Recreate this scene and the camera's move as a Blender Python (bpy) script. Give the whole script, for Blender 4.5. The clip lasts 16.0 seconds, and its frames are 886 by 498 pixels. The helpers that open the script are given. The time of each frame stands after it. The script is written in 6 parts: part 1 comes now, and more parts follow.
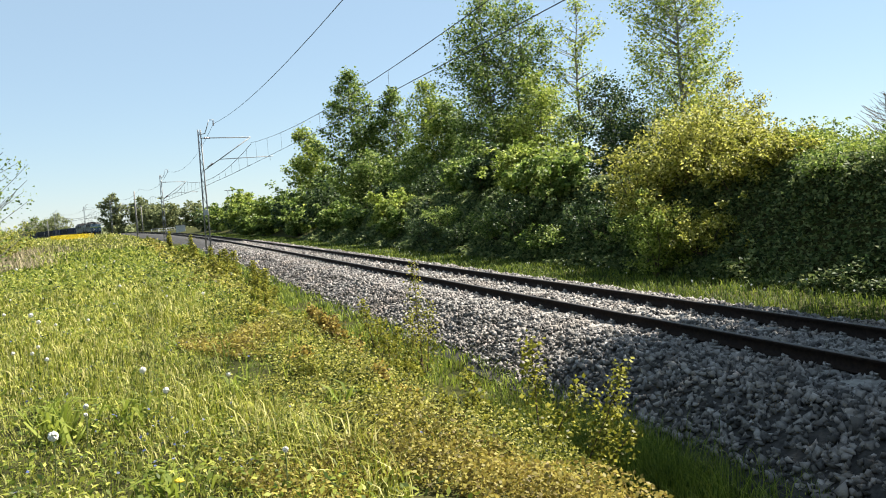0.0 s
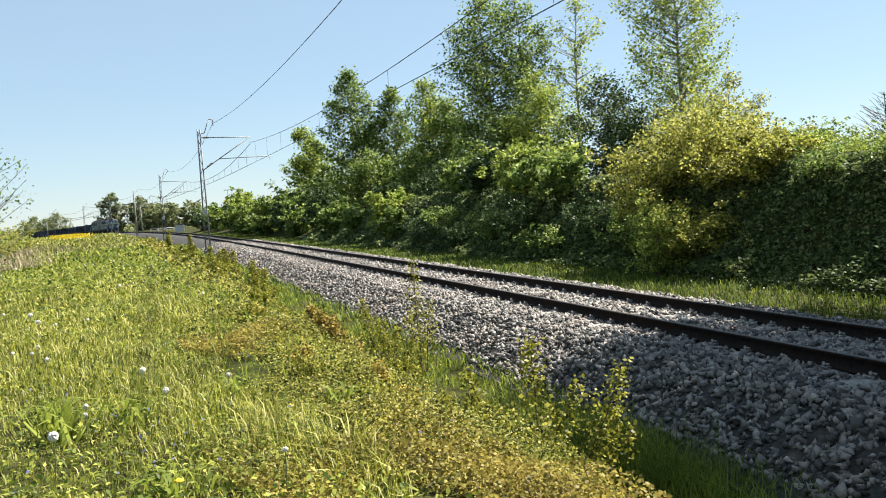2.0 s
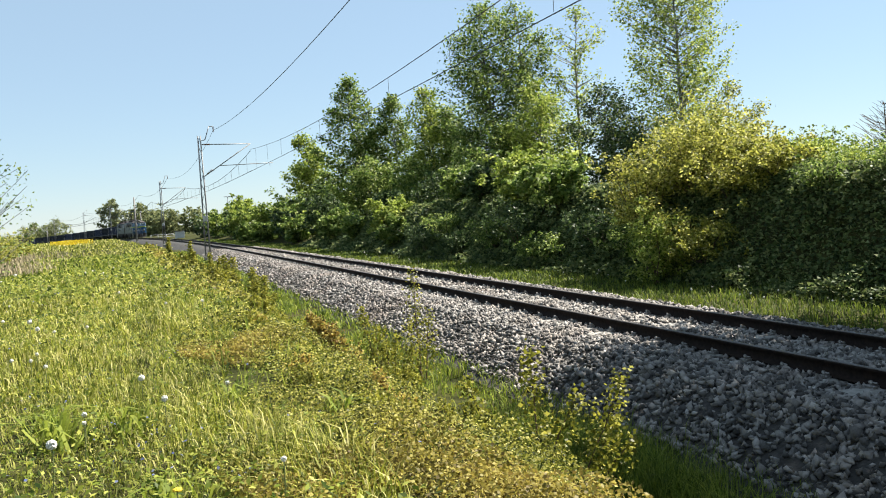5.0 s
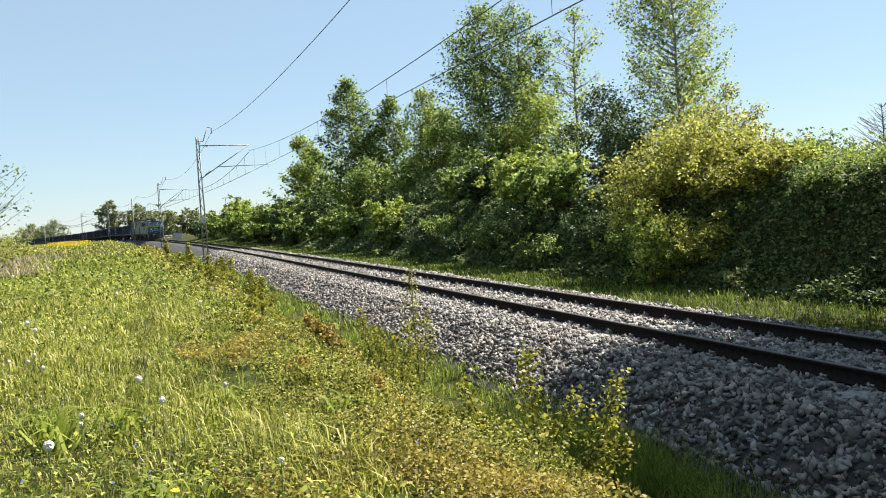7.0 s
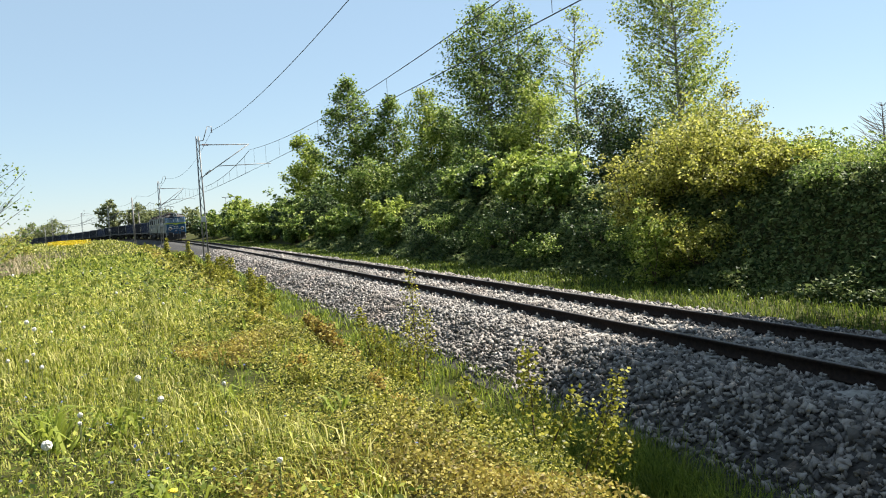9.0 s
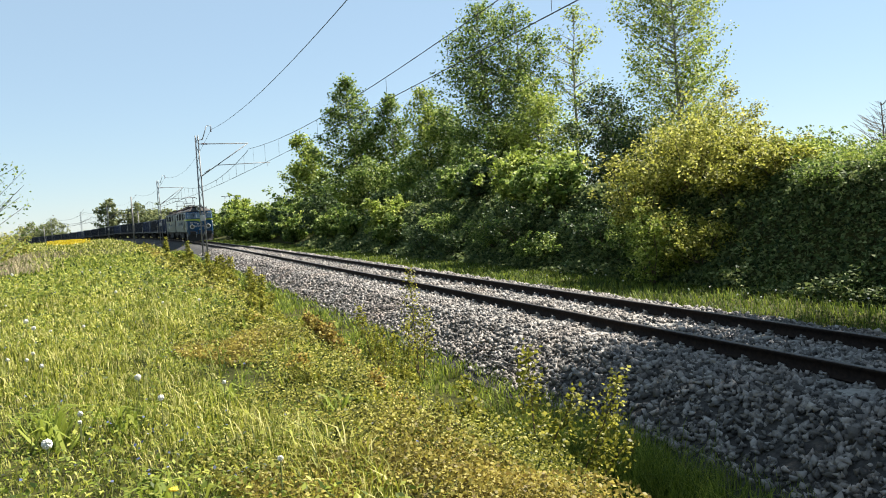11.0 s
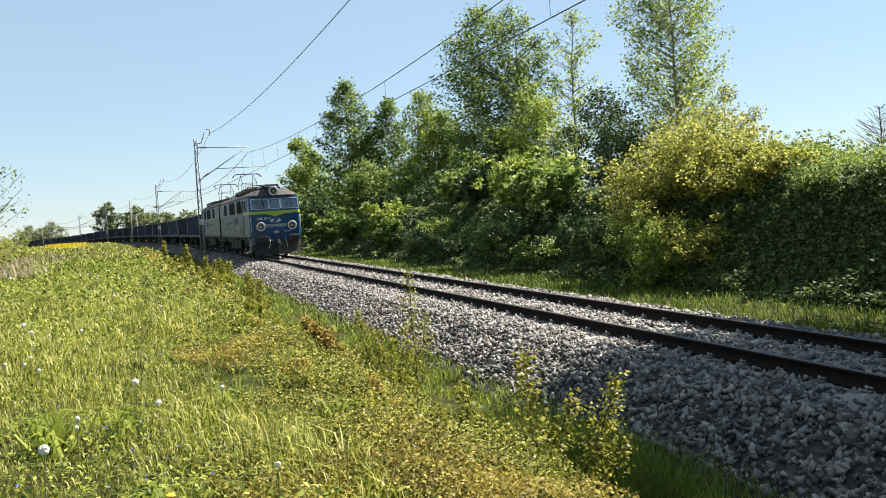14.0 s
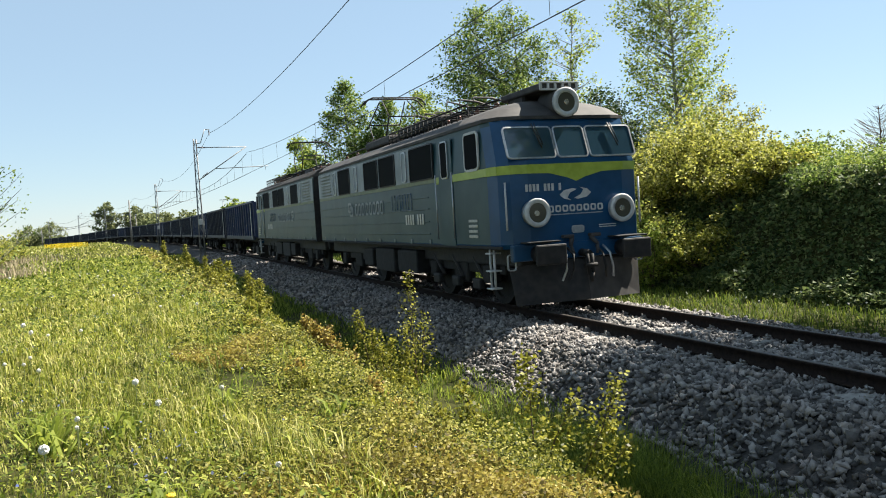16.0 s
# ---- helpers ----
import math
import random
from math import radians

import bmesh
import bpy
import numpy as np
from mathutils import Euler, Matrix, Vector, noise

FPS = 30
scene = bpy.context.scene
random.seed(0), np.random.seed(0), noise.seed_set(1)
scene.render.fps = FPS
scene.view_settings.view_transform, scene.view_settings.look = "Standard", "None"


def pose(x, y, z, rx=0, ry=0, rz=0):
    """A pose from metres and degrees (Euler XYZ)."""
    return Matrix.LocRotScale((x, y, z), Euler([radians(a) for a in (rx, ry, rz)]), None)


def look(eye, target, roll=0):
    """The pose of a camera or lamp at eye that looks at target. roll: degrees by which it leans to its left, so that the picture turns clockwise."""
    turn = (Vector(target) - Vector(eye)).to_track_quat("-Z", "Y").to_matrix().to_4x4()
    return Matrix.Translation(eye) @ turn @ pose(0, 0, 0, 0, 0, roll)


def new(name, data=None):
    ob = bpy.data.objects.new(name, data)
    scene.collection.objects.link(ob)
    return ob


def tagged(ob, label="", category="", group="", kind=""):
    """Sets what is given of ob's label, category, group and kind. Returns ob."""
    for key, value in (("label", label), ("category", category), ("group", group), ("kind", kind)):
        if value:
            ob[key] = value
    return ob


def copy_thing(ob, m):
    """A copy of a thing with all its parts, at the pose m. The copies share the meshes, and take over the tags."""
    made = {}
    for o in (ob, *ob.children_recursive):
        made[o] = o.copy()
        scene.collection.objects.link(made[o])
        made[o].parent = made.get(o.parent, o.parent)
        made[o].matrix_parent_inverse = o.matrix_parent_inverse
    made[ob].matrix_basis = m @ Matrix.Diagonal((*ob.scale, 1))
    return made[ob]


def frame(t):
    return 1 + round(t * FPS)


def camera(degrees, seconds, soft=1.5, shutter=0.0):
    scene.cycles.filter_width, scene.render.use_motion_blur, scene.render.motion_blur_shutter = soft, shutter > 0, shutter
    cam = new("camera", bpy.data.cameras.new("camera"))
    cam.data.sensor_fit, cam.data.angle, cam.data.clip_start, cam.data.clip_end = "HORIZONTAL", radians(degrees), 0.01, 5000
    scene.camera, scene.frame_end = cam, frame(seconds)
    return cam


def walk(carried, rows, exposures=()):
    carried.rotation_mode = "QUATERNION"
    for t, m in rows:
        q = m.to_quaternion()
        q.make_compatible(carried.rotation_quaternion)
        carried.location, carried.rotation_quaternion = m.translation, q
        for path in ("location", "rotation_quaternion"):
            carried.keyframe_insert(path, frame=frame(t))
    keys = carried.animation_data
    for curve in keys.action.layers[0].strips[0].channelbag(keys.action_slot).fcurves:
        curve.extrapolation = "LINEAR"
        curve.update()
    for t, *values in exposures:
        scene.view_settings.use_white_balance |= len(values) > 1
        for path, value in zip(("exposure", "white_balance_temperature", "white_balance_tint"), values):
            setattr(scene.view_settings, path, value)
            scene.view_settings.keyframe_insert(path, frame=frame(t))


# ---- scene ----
# Camera: hand-held, almost still.
cam = camera(57.44, 16.0, soft=1.0)
ROWS = [
    (0.0, pose(0.000, -0.000, 1.860, 86.802, 3.811, -0.213)),
    (0.5, pose(-0.003, 0.003, 1.859, 86.811, 3.799, -0.238)),
    (1.0, pose(-0.001, 0.001, 1.860, 86.804, 3.814, -0.241)),
    (1.5, pose(0.002, -0.004, 1.864, 86.763, 3.787, -0.228)),
    (2.0, pose(0.000, -0.005, 1.863, 86.774, 3.795, -0.254)),
    (2.5, pose(0.002, -0.004, 1.866, 86.925, 3.738, -0.293)),
    (3.0, pose(0.002, -0.004, 1.868, 87.173, 3.629, -0.245)),
    (3.5, pose(0.004, -0.005, 1.868, 87.240, 3.638, -0.278)),
    (4.0, pose(0.002, -0.005, 1.870, 87.218, 3.641, -0.246)),
    (6.5, pose(0.002, -0.007, 1.870, 87.412, 3.559, -0.331)),
    (7.0, pose(0.002, -0.005, 1.868, 87.402, 3.527, -0.380)),
    (7.5, pose(0.002, -0.006, 1.869, 87.400, 3.545, -0.379)),
    (8.0, pose(0.003, -0.005, 1.867, 87.407, 3.562, -0.372)),
    (8.5, pose(0.007, -0.004, 1.868, 87.379, 3.560, -0.373)),
    (9.0, pose(0.006, 0.002, 1.868, 87.344, 3.534, -0.367)),
    (11.5, pose(0.000, 0.007, 1.865, 87.262, 3.560, -0.437)),
    (12.0, pose(-0.001, 0.009, 1.866, 87.240, 3.533, -0.482)),
    (12.5, pose(-0.000, 0.007, 1.868, 87.211, 3.516, -0.472)),
    (13.0, pose(-0.001, 0.007, 1.869, 87.240, 3.520, -0.479)),
    (13.5, pose(0.001, 0.007, 1.870, 87.441, 3.516, -0.479)),
    (14.0, pose(0.004, 0.008, 1.871, 87.532, 3.509, -0.505)),
    (14.5, pose(0.001, 0.009, 1.870, 87.550, 3.537, -0.485)),
    (15.0, pose(0.004, 0.007, 1.871, 87.532, 3.514, -0.507)),
    (15.5, pose(0.002, 0.009, 1.871, 87.533, 3.513, -0.525)),
    (16.0, pose(-0.001, 0.012, 1.870, 87.526, 3.508, -0.554)),
]
walk(cam, ROWS)

# Daylight: high sun from the far side of the track, square to it.
SUN_DIR = Vector((0.837, 0.545, 0.0)).normalized() * math.cos(radians(50)) + Vector((0, 0, math.sin(radians(50))))
world = bpy.data.worlds.new("sky")
scene.world = world
world.use_nodes = True
wn = world.node_tree
sky = wn.nodes.new("ShaderNodeTexSky")
sky.sky_type = "NISHITA"
sky.sun_disc = False
sky.sun_elevation = radians(50)
sky.sun_rotation = math.atan2(SUN_DIR.x, SUN_DIR.y)
sky.air_density, sky.dust_density, sky.ozone_density = 1.0, 0.0, 3.5
haze = wn.nodes.new("ShaderNodeMixRGB")  # even spring haze over the clear sky
haze.inputs[0].default_value = 0.62
haze.inputs[2].default_value = (2.95, 3.95, 4.7, 1)
wn.links.new(sky.outputs[0], haze.inputs[1])
wn.links.new(haze.outputs[0], wn.nodes["Background"].inputs[0])
wn.nodes["Background"].inputs[1].default_value = 0.055
lamp = bpy.data.lights.new("sun", "SUN")
lamp.energy, lamp.angle, lamp.color = 5.0, radians(0.53), (1.0, 0.94, 0.83)
sun = new("sun", lamp)
sun.matrix_world = look(SUN_DIR * 60, (0, 0, 0))
scene.view_settings.exposure = 1.66

rng = np.random.default_rng(7)


# ---------------------------------------------------------------- materials
def mat(name, c1, c2, scale=8.0, rough=0.7, metal=0.0, bump=0.0, bscale=None, stain=None, stain_scale=1.0, stain_amount=0.4, rand=None):
    """Two-tone noise at grain size, larger stains, bump; rand: 'island' or 'object' brightness variation."""
    m = bpy.data.materials.new(name)
    m.use_nodes = True
    n, l = m.node_tree.nodes, m.node_tree.links
    b = n["Principled BSDF"]
    b.inputs["Roughness"].default_value = rough
    b.inputs["Metallic"].default_value = metal
    tc = n.new("ShaderNodeTexCoord")
    noise1 = n.new("ShaderNodeTexNoise")
    noise1.inputs["Scale"].default_value = scale
    noise1.inputs["Detail"].default_value = 5
    l.new(tc.outputs["Object"], noise1.inputs["Vector"])
    ramp = n.new("ShaderNodeValToRGB")
    ramp.color_ramp.elements[0].position, ramp.color_ramp.elements[1].position = 0.35, 0.68
    ramp.color_ramp.elements[0].color, ramp.color_ramp.elements[1].color = (*c1, 1), (*c2, 1)
    l.new(noise1.outputs["Fac"], ramp.inputs[0])
    out = ramp.outputs[0]
    if stain:
        noise2 = n.new("ShaderNodeTexNoise")
        noise2.inputs["Scale"].default_value = stain_scale
        noise2.inputs["Detail"].default_value = 3
        l.new(tc.outputs["Object"], noise2.inputs["Vector"])
        r2 = n.new("ShaderNodeValToRGB")
        r2.color_ramp.elements[0].position, r2.color_ramp.elements[1].position = 0.45, 0.7
        r2.color_ramp.elements[0].color = (0, 0, 0, 1)
        r2.color_ramp.elements[1].color = (stain_amount, stain_amount, stain_amount, 1)
        l.new(noise2.outputs["Fac"], r2.inputs[0])
        mix = n.new("ShaderNodeMixRGB")
        mix.inputs[2].default_value = (*stain, 1)
        l.new(r2.outputs[0], mix.inputs[0])
        l.new(out, mix.inputs[1])
        out = mix.outputs[0]
    if rand:
        src = n.new("ShaderNodeNewGeometry").outputs["Random Per Island"] if rand[0] == "island" else n.new("ShaderNodeObjectInfo").outputs["Random"]
        mr = n.new("ShaderNodeMapRange")
        mr.inputs[3].default_value, mr.inputs[4].default_value = rand[1], rand[2]
        l.new(src, mr.inputs[0])
        hsv = n.new("ShaderNodeHueSaturation")
        l.new(mr.outputs[0], hsv.inputs["Value"])
        l.new(out, hsv.inputs["Color"])
        out = hsv.outputs[0]
    l.new(out, b.inputs["Base Color"])
    if bump:
        bp = n.new("ShaderNodeBump")
        bp.inputs["Strength"].default_value = bump
        bp.inputs["Distance"].default_value = 0.02
        nb = n.new("ShaderNodeTexNoise")
        nb.inputs["Scale"].default_value = bscale or scale * 2
        nb.inputs["Detail"].default_value = 4
        l.new(tc.outputs["Object"], nb.inputs["Vector"])
        l.new(nb.outputs["Fac"], bp.inputs["Height"])
        l.new(bp.outputs[0], b.inputs["Normal"])
    return m


def leaf_mat(name, colours, rough=0.45, through_share=0.45, patch=None, patch_scale=0.6):
    """Thin leaves: per-leaf colour from a ramp, some light through the blade; patch: a second colour in drifts."""
    m = bpy.data.materials.new(name)
    m.use_nodes = True
    n, l = m.node_tree.nodes, m.node_tree.links
    n.remove(n["Principled BSDF"])
    geo = n.new("ShaderNodeNewGeometry")
    ramp = n.new("ShaderNodeValToRGB")
    el = ramp.color_ramp.elements
    for i, c in enumerate(colours):
        p = i / max(1, len(colours) - 1)
        e = el[i] if i < 2 else el.new(p)
        e.position, e.color = p, (*c, 1)
    for i, c in enumerate(colours):
        el[i].position, el[i].color = i / max(1, len(colours) - 1), (*c, 1)
    l.new(geo.outputs["Random Per Island"], ramp.inputs[0])
    out = ramp.outputs[0]
    tc = n.new("ShaderNodeTexCoord")
    if patch:
        nz = n.new("ShaderNodeTexNoise")
        nz.inputs["Scale"].default_value = patch_scale
        nz.inputs["Detail"].default_value = 3
        l.new(tc.outputs["Object"], nz.inputs["Vector"])
        r2 = n.new("ShaderNodeValToRGB")
        r2.color_ramp.elements[0].position, r2.color_ramp.elements[1].position = 0.53, 0.66
        l.new(nz.outputs["Fac"], r2.inputs[0])
        mix = n.new("ShaderNodeMixRGB")
        mix.inputs[2].default_value = (*patch, 1)
        sc = n.new("ShaderNodeMath")
        sc.operation = "MULTIPLY"
        sc.inputs[1].default_value = 0.42
        l.new(r2.outputs[0], sc.inputs[0])
        l.new(sc.outputs[0], mix.inputs[0])
        l.new(out, mix.inputs[1])
        out = mix.outputs[0]
    nv = n.new("ShaderNodeTexNoise")
    nv.inputs["Scale"].default_value = 3.0
    l.new(tc.outputs["Object"], nv.inputs["Vector"])
    mr = n.new("ShaderNodeMapRange")
    mr.inputs[1].default_value, mr.inputs[2].default_value = 0.3, 0.7
    mr.inputs[3].default_value, mr.inputs[4].default_value = 0.75, 1.2
    l.new(nv.outputs["Fac"], mr.inputs[0])
    hsv = n.new("ShaderNodeHueSaturation")
    l.new(mr.outputs[0], hsv.inputs["Value"])
    l.new(out, hsv.inputs["Color"])
    out = hsv.outputs[0]
    dif = n.new("ShaderNodeBsdfPrincipled")
    dif.inputs["Roughness"].default_value = rough + 0.15
    dif.inputs["Specular IOR Level"].default_value = 0.2
    tr = n.new("ShaderNodeBsdfTranslucent")
    l.new(out, dif.inputs["Base Color"])
    l.new(out, tr.inputs["Color"])
    mx = n.new("ShaderNodeMixShader")
    mx.inputs[0].default_value = through_share
    l.new(dif.outputs[0], mx.inputs[1])
    l.new(tr.outputs[0], mx.inputs[2])
    l.new(mx.outputs[0], n["Material Output"].inputs[0])
    return m


M = {}
M["soil"] = mat("meadow_soil", (0.018, 0.021, 0.007), (0.055, 0.058, 0.016), 3.0, 0.95, bump=0.5, bscale=9, stain=(0.06, 0.05, 0.022), stain_scale=0.35)
# bed colour is darkened to stand for shade in the gaps between stones
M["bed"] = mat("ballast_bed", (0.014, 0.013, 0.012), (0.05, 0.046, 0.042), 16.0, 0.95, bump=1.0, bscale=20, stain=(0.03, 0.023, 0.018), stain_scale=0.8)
M["stone"] = mat("ballast_stone", (0.10, 0.092, 0.086), (0.21, 0.195, 0.18), 7.0, 0.85, bump=0.5, bscale=60, stain=(0.15, 0.108, 0.08), stain_scale=0.7, rand=("island", 0.2, 1.95))
M["rail"] = mat("rusty_rail_steel", (0.010, 0.007, 0.006), (0.024, 0.016, 0.012), 20, 0.85, 0.0, bump=0.2)
M["railtop"] = mat("worn_rail_head", (0.035, 0.028, 0.024), (0.09, 0.075, 0.065), 30, 0.5, 0.6)
M["concrete"] = mat("weathered_concrete", (0.1848, 0.1749, 0.1584), (0.2772, 0.264, 0.2442), 12, 0.9, bump=0.3, stain=(0.099, 0.0858, 0.0726), stain_scale=1.5)
M["clip"] = mat("worn_clip_steel", (0.165, 0.1518, 0.1386), (0.33, 0.3168, 0.297), 30, 0.45, 0.8)
M["galv"] = mat("galvanised_steel", (0.15, 0.155, 0.16), (0.27, 0.275, 0.28), 9, 0.6, 0.2, stain=(0.12, 0.1, 0.085), stain_scale=2)
M["wire"] = mat("weathered_copper_wire", (0.033, 0.0396, 0.0396), (0.0792, 0.0858, 0.0792), 10, 0.6, 0.5)
M["insul"] = mat("brown_porcelain", (0.0792, 0.033, 0.0198), (0.132, 0.0594, 0.033), 10, 0.2)
M["bark"] = mat("grey_bark", (0.066, 0.0594, 0.0462), (0.1782, 0.165, 0.1386), 9, 0.9, bump=0.8, bscale=25)
M["bark_pale"] = mat("pale_aspen_bark", (0.1716, 0.1716, 0.1386), (0.297, 0.2904, 0.2508), 6, 0.85, bump=0.4, stain=(0.0462, 0.0396, 0.033), stain_scale=3, stain_amount=0.8)
M["twig"] = mat("brown_twig", (0.0594, 0.0363, 0.0198), (0.1122, 0.0726, 0.0462), 20, 0.85)
M["straw"] = mat("dry_straw", (0.264, 0.2112, 0.1188), (0.3828, 0.3168, 0.198), 20, 0.85)
# last ramp tone: dry blades, brightened further to stand for highlights
M["grass"] = leaf_mat("meadow_grass", [(0.038, 0.058, 0.009), (0.17, 0.195, 0.022), (0.33, 0.34, 0.045), (0.68, 0.61, 0.26)], 0.42, 0.4, patch=(0.125, 0.17, 0.02), patch_scale=0.9)
M["weed"] = leaf_mat("meadow_weeds", [(0.028, 0.052, 0.009), (0.15, 0.195, 0.022), (0.43, 0.43, 0.09)], 0.4, 0.4)
M["lush"] = leaf_mat("lush_strip_grass", [(0.035, 0.065, 0.01), (0.14, 0.19, 0.022), (0.32, 0.36, 0.06)], 0.5, 0.45)
M["ditch"] = leaf_mat("ditch_undergrowth", [(0.02, 0.03, 0.008), (0.10, 0.12, 0.02), (0.29, 0.29, 0.045), (0.52, 0.47, 0.14)], 0.4, 0.42, patch=(0.32, 0.2, 0.05), patch_scale=0.5)
M["sapling"] = leaf_mat("young_aspen_leaves", [(0.07, 0.08, 0.012), (0.20, 0.20, 0.022), (0.42, 0.39, 0.07)], 0.33, 0.45)
# crown ramps spread wide: bright lit leaves and dark gaps put into leaf colour
M["aspen"] = leaf_mat("aspen_leaves", [(0.035, 0.07, 0.012), (0.095, 0.15, 0.028), (0.18, 0.245, 0.05), (0.40, 0.46, 0.15)], 0.34, 0.48)
M["aspen_light"] = leaf_mat("fresh_aspen_leaves", [(0.07, 0.11, 0.016), (0.18, 0.24, 0.038), (0.29, 0.35, 0.06), (0.48, 0.52, 0.15)], 0.36, 0.5)
# darker copy of the aspen leaves, with the bank's shade put into the colour
M["aspen_dark"] = leaf_mat("shade_toned_leaves", [(0.012, 0.03, 0.010), (0.03, 0.055, 0.016), (0.06, 0.095, 0.028), (0.14, 0.19, 0.07)], 0.36, 0.3)
M["birch"] = leaf_mat("yellow_green_leaves", [(0.06, 0.075, 0.014), (0.20, 0.21, 0.035), (0.37, 0.37, 0.06), (0.56, 0.53, 0.18)], 0.38, 0.54)
M["bramble"] = leaf_mat("bank_brambles", [(0.02, 0.04, 0.014), (0.065, 0.1, 0.03), (0.12, 0.155, 0.05), (0.25, 0.28, 0.11)], 0.5, 0.35)
M["strip"] = leaf_mat("trackside_grass", [(0.022, 0.045, 0.009), (0.085, 0.125, 0.017), (0.22, 0.26, 0.04)], 0.5, 0.36)
M["rusty"] = leaf_mat("rusty_young_leaves", [(0.06, 0.045, 0.012), (0.22, 0.14, 0.03), (0.40, 0.30, 0.06), (0.52, 0.46, 0.14)], 0.4, 0.45)
# pale grey-green: distance haze is put into the leaf colour
M["far_leaf"] = leaf_mat("haze_paled_far_leaves", [(0.09, 0.11, 0.045), (0.18, 0.2, 0.085), (0.3, 0.32, 0.15)], 0.6, 0.4)
M["rape"] = leaf_mat("rapeseed_bloom", [(0.462, 0.33, 0.0066), (0.561, 0.4092, 0.0132), (0.396, 0.33, 0.0264)], 0.6, 0.3)
M["clock"] = mat("seed_fluff", (0.5, 0.48, 0.42), (0.7, 0.68, 0.6), 60, 0.95, bump=0.6, bscale=120)
M["yellow_petal"] = mat("yellow_petals", (0.495, 0.33, 0.0066), (0.594, 0.429, 0.0132), 60, 0.7)
M["blue_petal"] = leaf_mat("blue_petals", [(0.0792, 0.1056, 0.264), (0.132, 0.165, 0.33), (0.231, 0.2508, 0.363)], 0.6, 0.3)
M["soil"].node_tree.nodes["Principled BSDF"].inputs["Specular IOR Level"].default_value = 0.05
M["rail"].node_tree.nodes["Principled BSDF"].inputs["Specular IOR Level"].default_value = 0.12
M["stalk"] = mat("green_stalk", (0.1056, 0.132, 0.0396), (0.165, 0.1782, 0.0594), 30, 0.6)
M["sand"] = mat("dry_sand", (0.2, 0.145, 0.085), (0.34, 0.26, 0.17), 24, 0.95, bump=0.8, stain=(0.1, 0.085, 0.04), stain_scale=6)
# train
M["navy"] = mat("navy_paint", (0.004, 0.04, 0.10), (0.009, 0.058, 0.14), 2.5, 0.3, stain=(0.02, 0.045, 0.065), stain_scale=1.1, stain_amount=0.5)
M["navy"].node_tree.nodes["Principled BSDF"].inputs["Specular IOR Level"].default_value = 0.3
M["side"] = mat("faded_blue_side_paint", (0.008, 0.036, 0.046), (0.018, 0.055, 0.066), 1.6, 0.42, stain=(0.045, 0.065, 0.066), stain_scale=0.8, stain_amount=0.35)
M["band"] = mat("pale_grey_band_paint", (0.13, 0.155, 0.165), (0.24, 0.265, 0.275), 1.8, 0.5, stain=(0.08, 0.085, 0.085), stain_scale=1.2)
M["lime"] = mat("lime_stripe_paint", (0.2376, 0.3036, 0.0198), (0.3168, 0.3828, 0.0396), 6, 0.4)
M["roof"] = mat("dusty_grey_roof", (0.022, 0.02, 0.019), (0.06, 0.054, 0.05), 3, 0.8, stain=(0.045, 0.036, 0.03), stain_scale=1.5, bump=0.15)
M["black"] = mat("grimy_black_steel", (0.00528, 0.00528, 0.00594), (0.01848, 0.0165, 0.01518), 8, 0.7, 0.2, bump=0.2, stain=(0.033, 0.0264, 0.0198), stain_scale=2)
M["grime"] = mat("brake_dust_steel", (0.005, 0.0046, 0.0042), (0.015, 0.013, 0.0115), 7, 0.8, 0.2, bump=0.2)
M["white"] = mat("off_white_paint", (0.363, 0.363, 0.3498), (0.4884, 0.4884, 0.4752), 9, 0.5, stain=(0.264, 0.2508, 0.2244), stain_scale=4)
M["rim"] = mat("silver_rim", (0.2772, 0.2904, 0.3036), (0.4092, 0.4158, 0.4224), 15, 0.35, 0.6)
M["rubber"] = mat("black_rubber", (0.0066, 0.0066, 0.0066), (0.0165, 0.0165, 0.0165), 15, 0.6)
M["wagon"] = mat("wagon_blue_paint", (0.00528, 0.01452, 0.0561), (0.01056, 0.0264, 0.0858), 2.2, 0.5, stain=(0.033, 0.033, 0.0396), stain_scale=0.9, stain_amount=0.6, rand=("object", 0.8, 1.15))
M["wagon_dark"] = mat("wagon_dark_blue_paint", (0.00264, 0.00594, 0.01848), (0.0066, 0.01188, 0.0297), 2.2, 0.6, stain=(0.0231, 0.0231, 0.0264), stain_scale=0.9)
M["coal"] = mat("coal_load", (0.0066, 0.0066, 0.0066), (0.0264, 0.0264, 0.0264), 5, 0.8, bump=1.0)
M["roofred"] = mat("dull_red_roof", (0.1056, 0.0528, 0.0396), (0.165, 0.0858, 0.066), 3, 0.8)


M["side"].node_tree.nodes["Principled BSDF"].inputs["Specular IOR Level"].default_value = 0.25


def glass_mat(name, colour, rough=0.05):
    m = bpy.data.materials.new(name)
    m.use_nodes = True
    b = m.node_tree.nodes["Principled BSDF"]
    b.inputs["Base Color"].default_value = (*colour, 1)
    b.inputs["Roughness"].default_value = rough
    b.inputs["IOR"].default_value = 1.75
    return m


# windscreen blue stands in for the sky reflected in the panes
M["glass"] = glass_mat("sky_tinted_cab_glass", (0.02, 0.045, 0.065))
M["dark_glass"] = glass_mat("grimy_dark_glass", (0.004, 0.005, 0.006), 0.7)
M["dark_glass"].node_tree.nodes["Principled BSDF"].inputs["Specular IOR Level"].default_value = 0.02
M["olive"] = mat("faded_olive_stripe", (0.0792, 0.099, 0.0462), (0.132, 0.1518, 0.066), 5, 0.5)
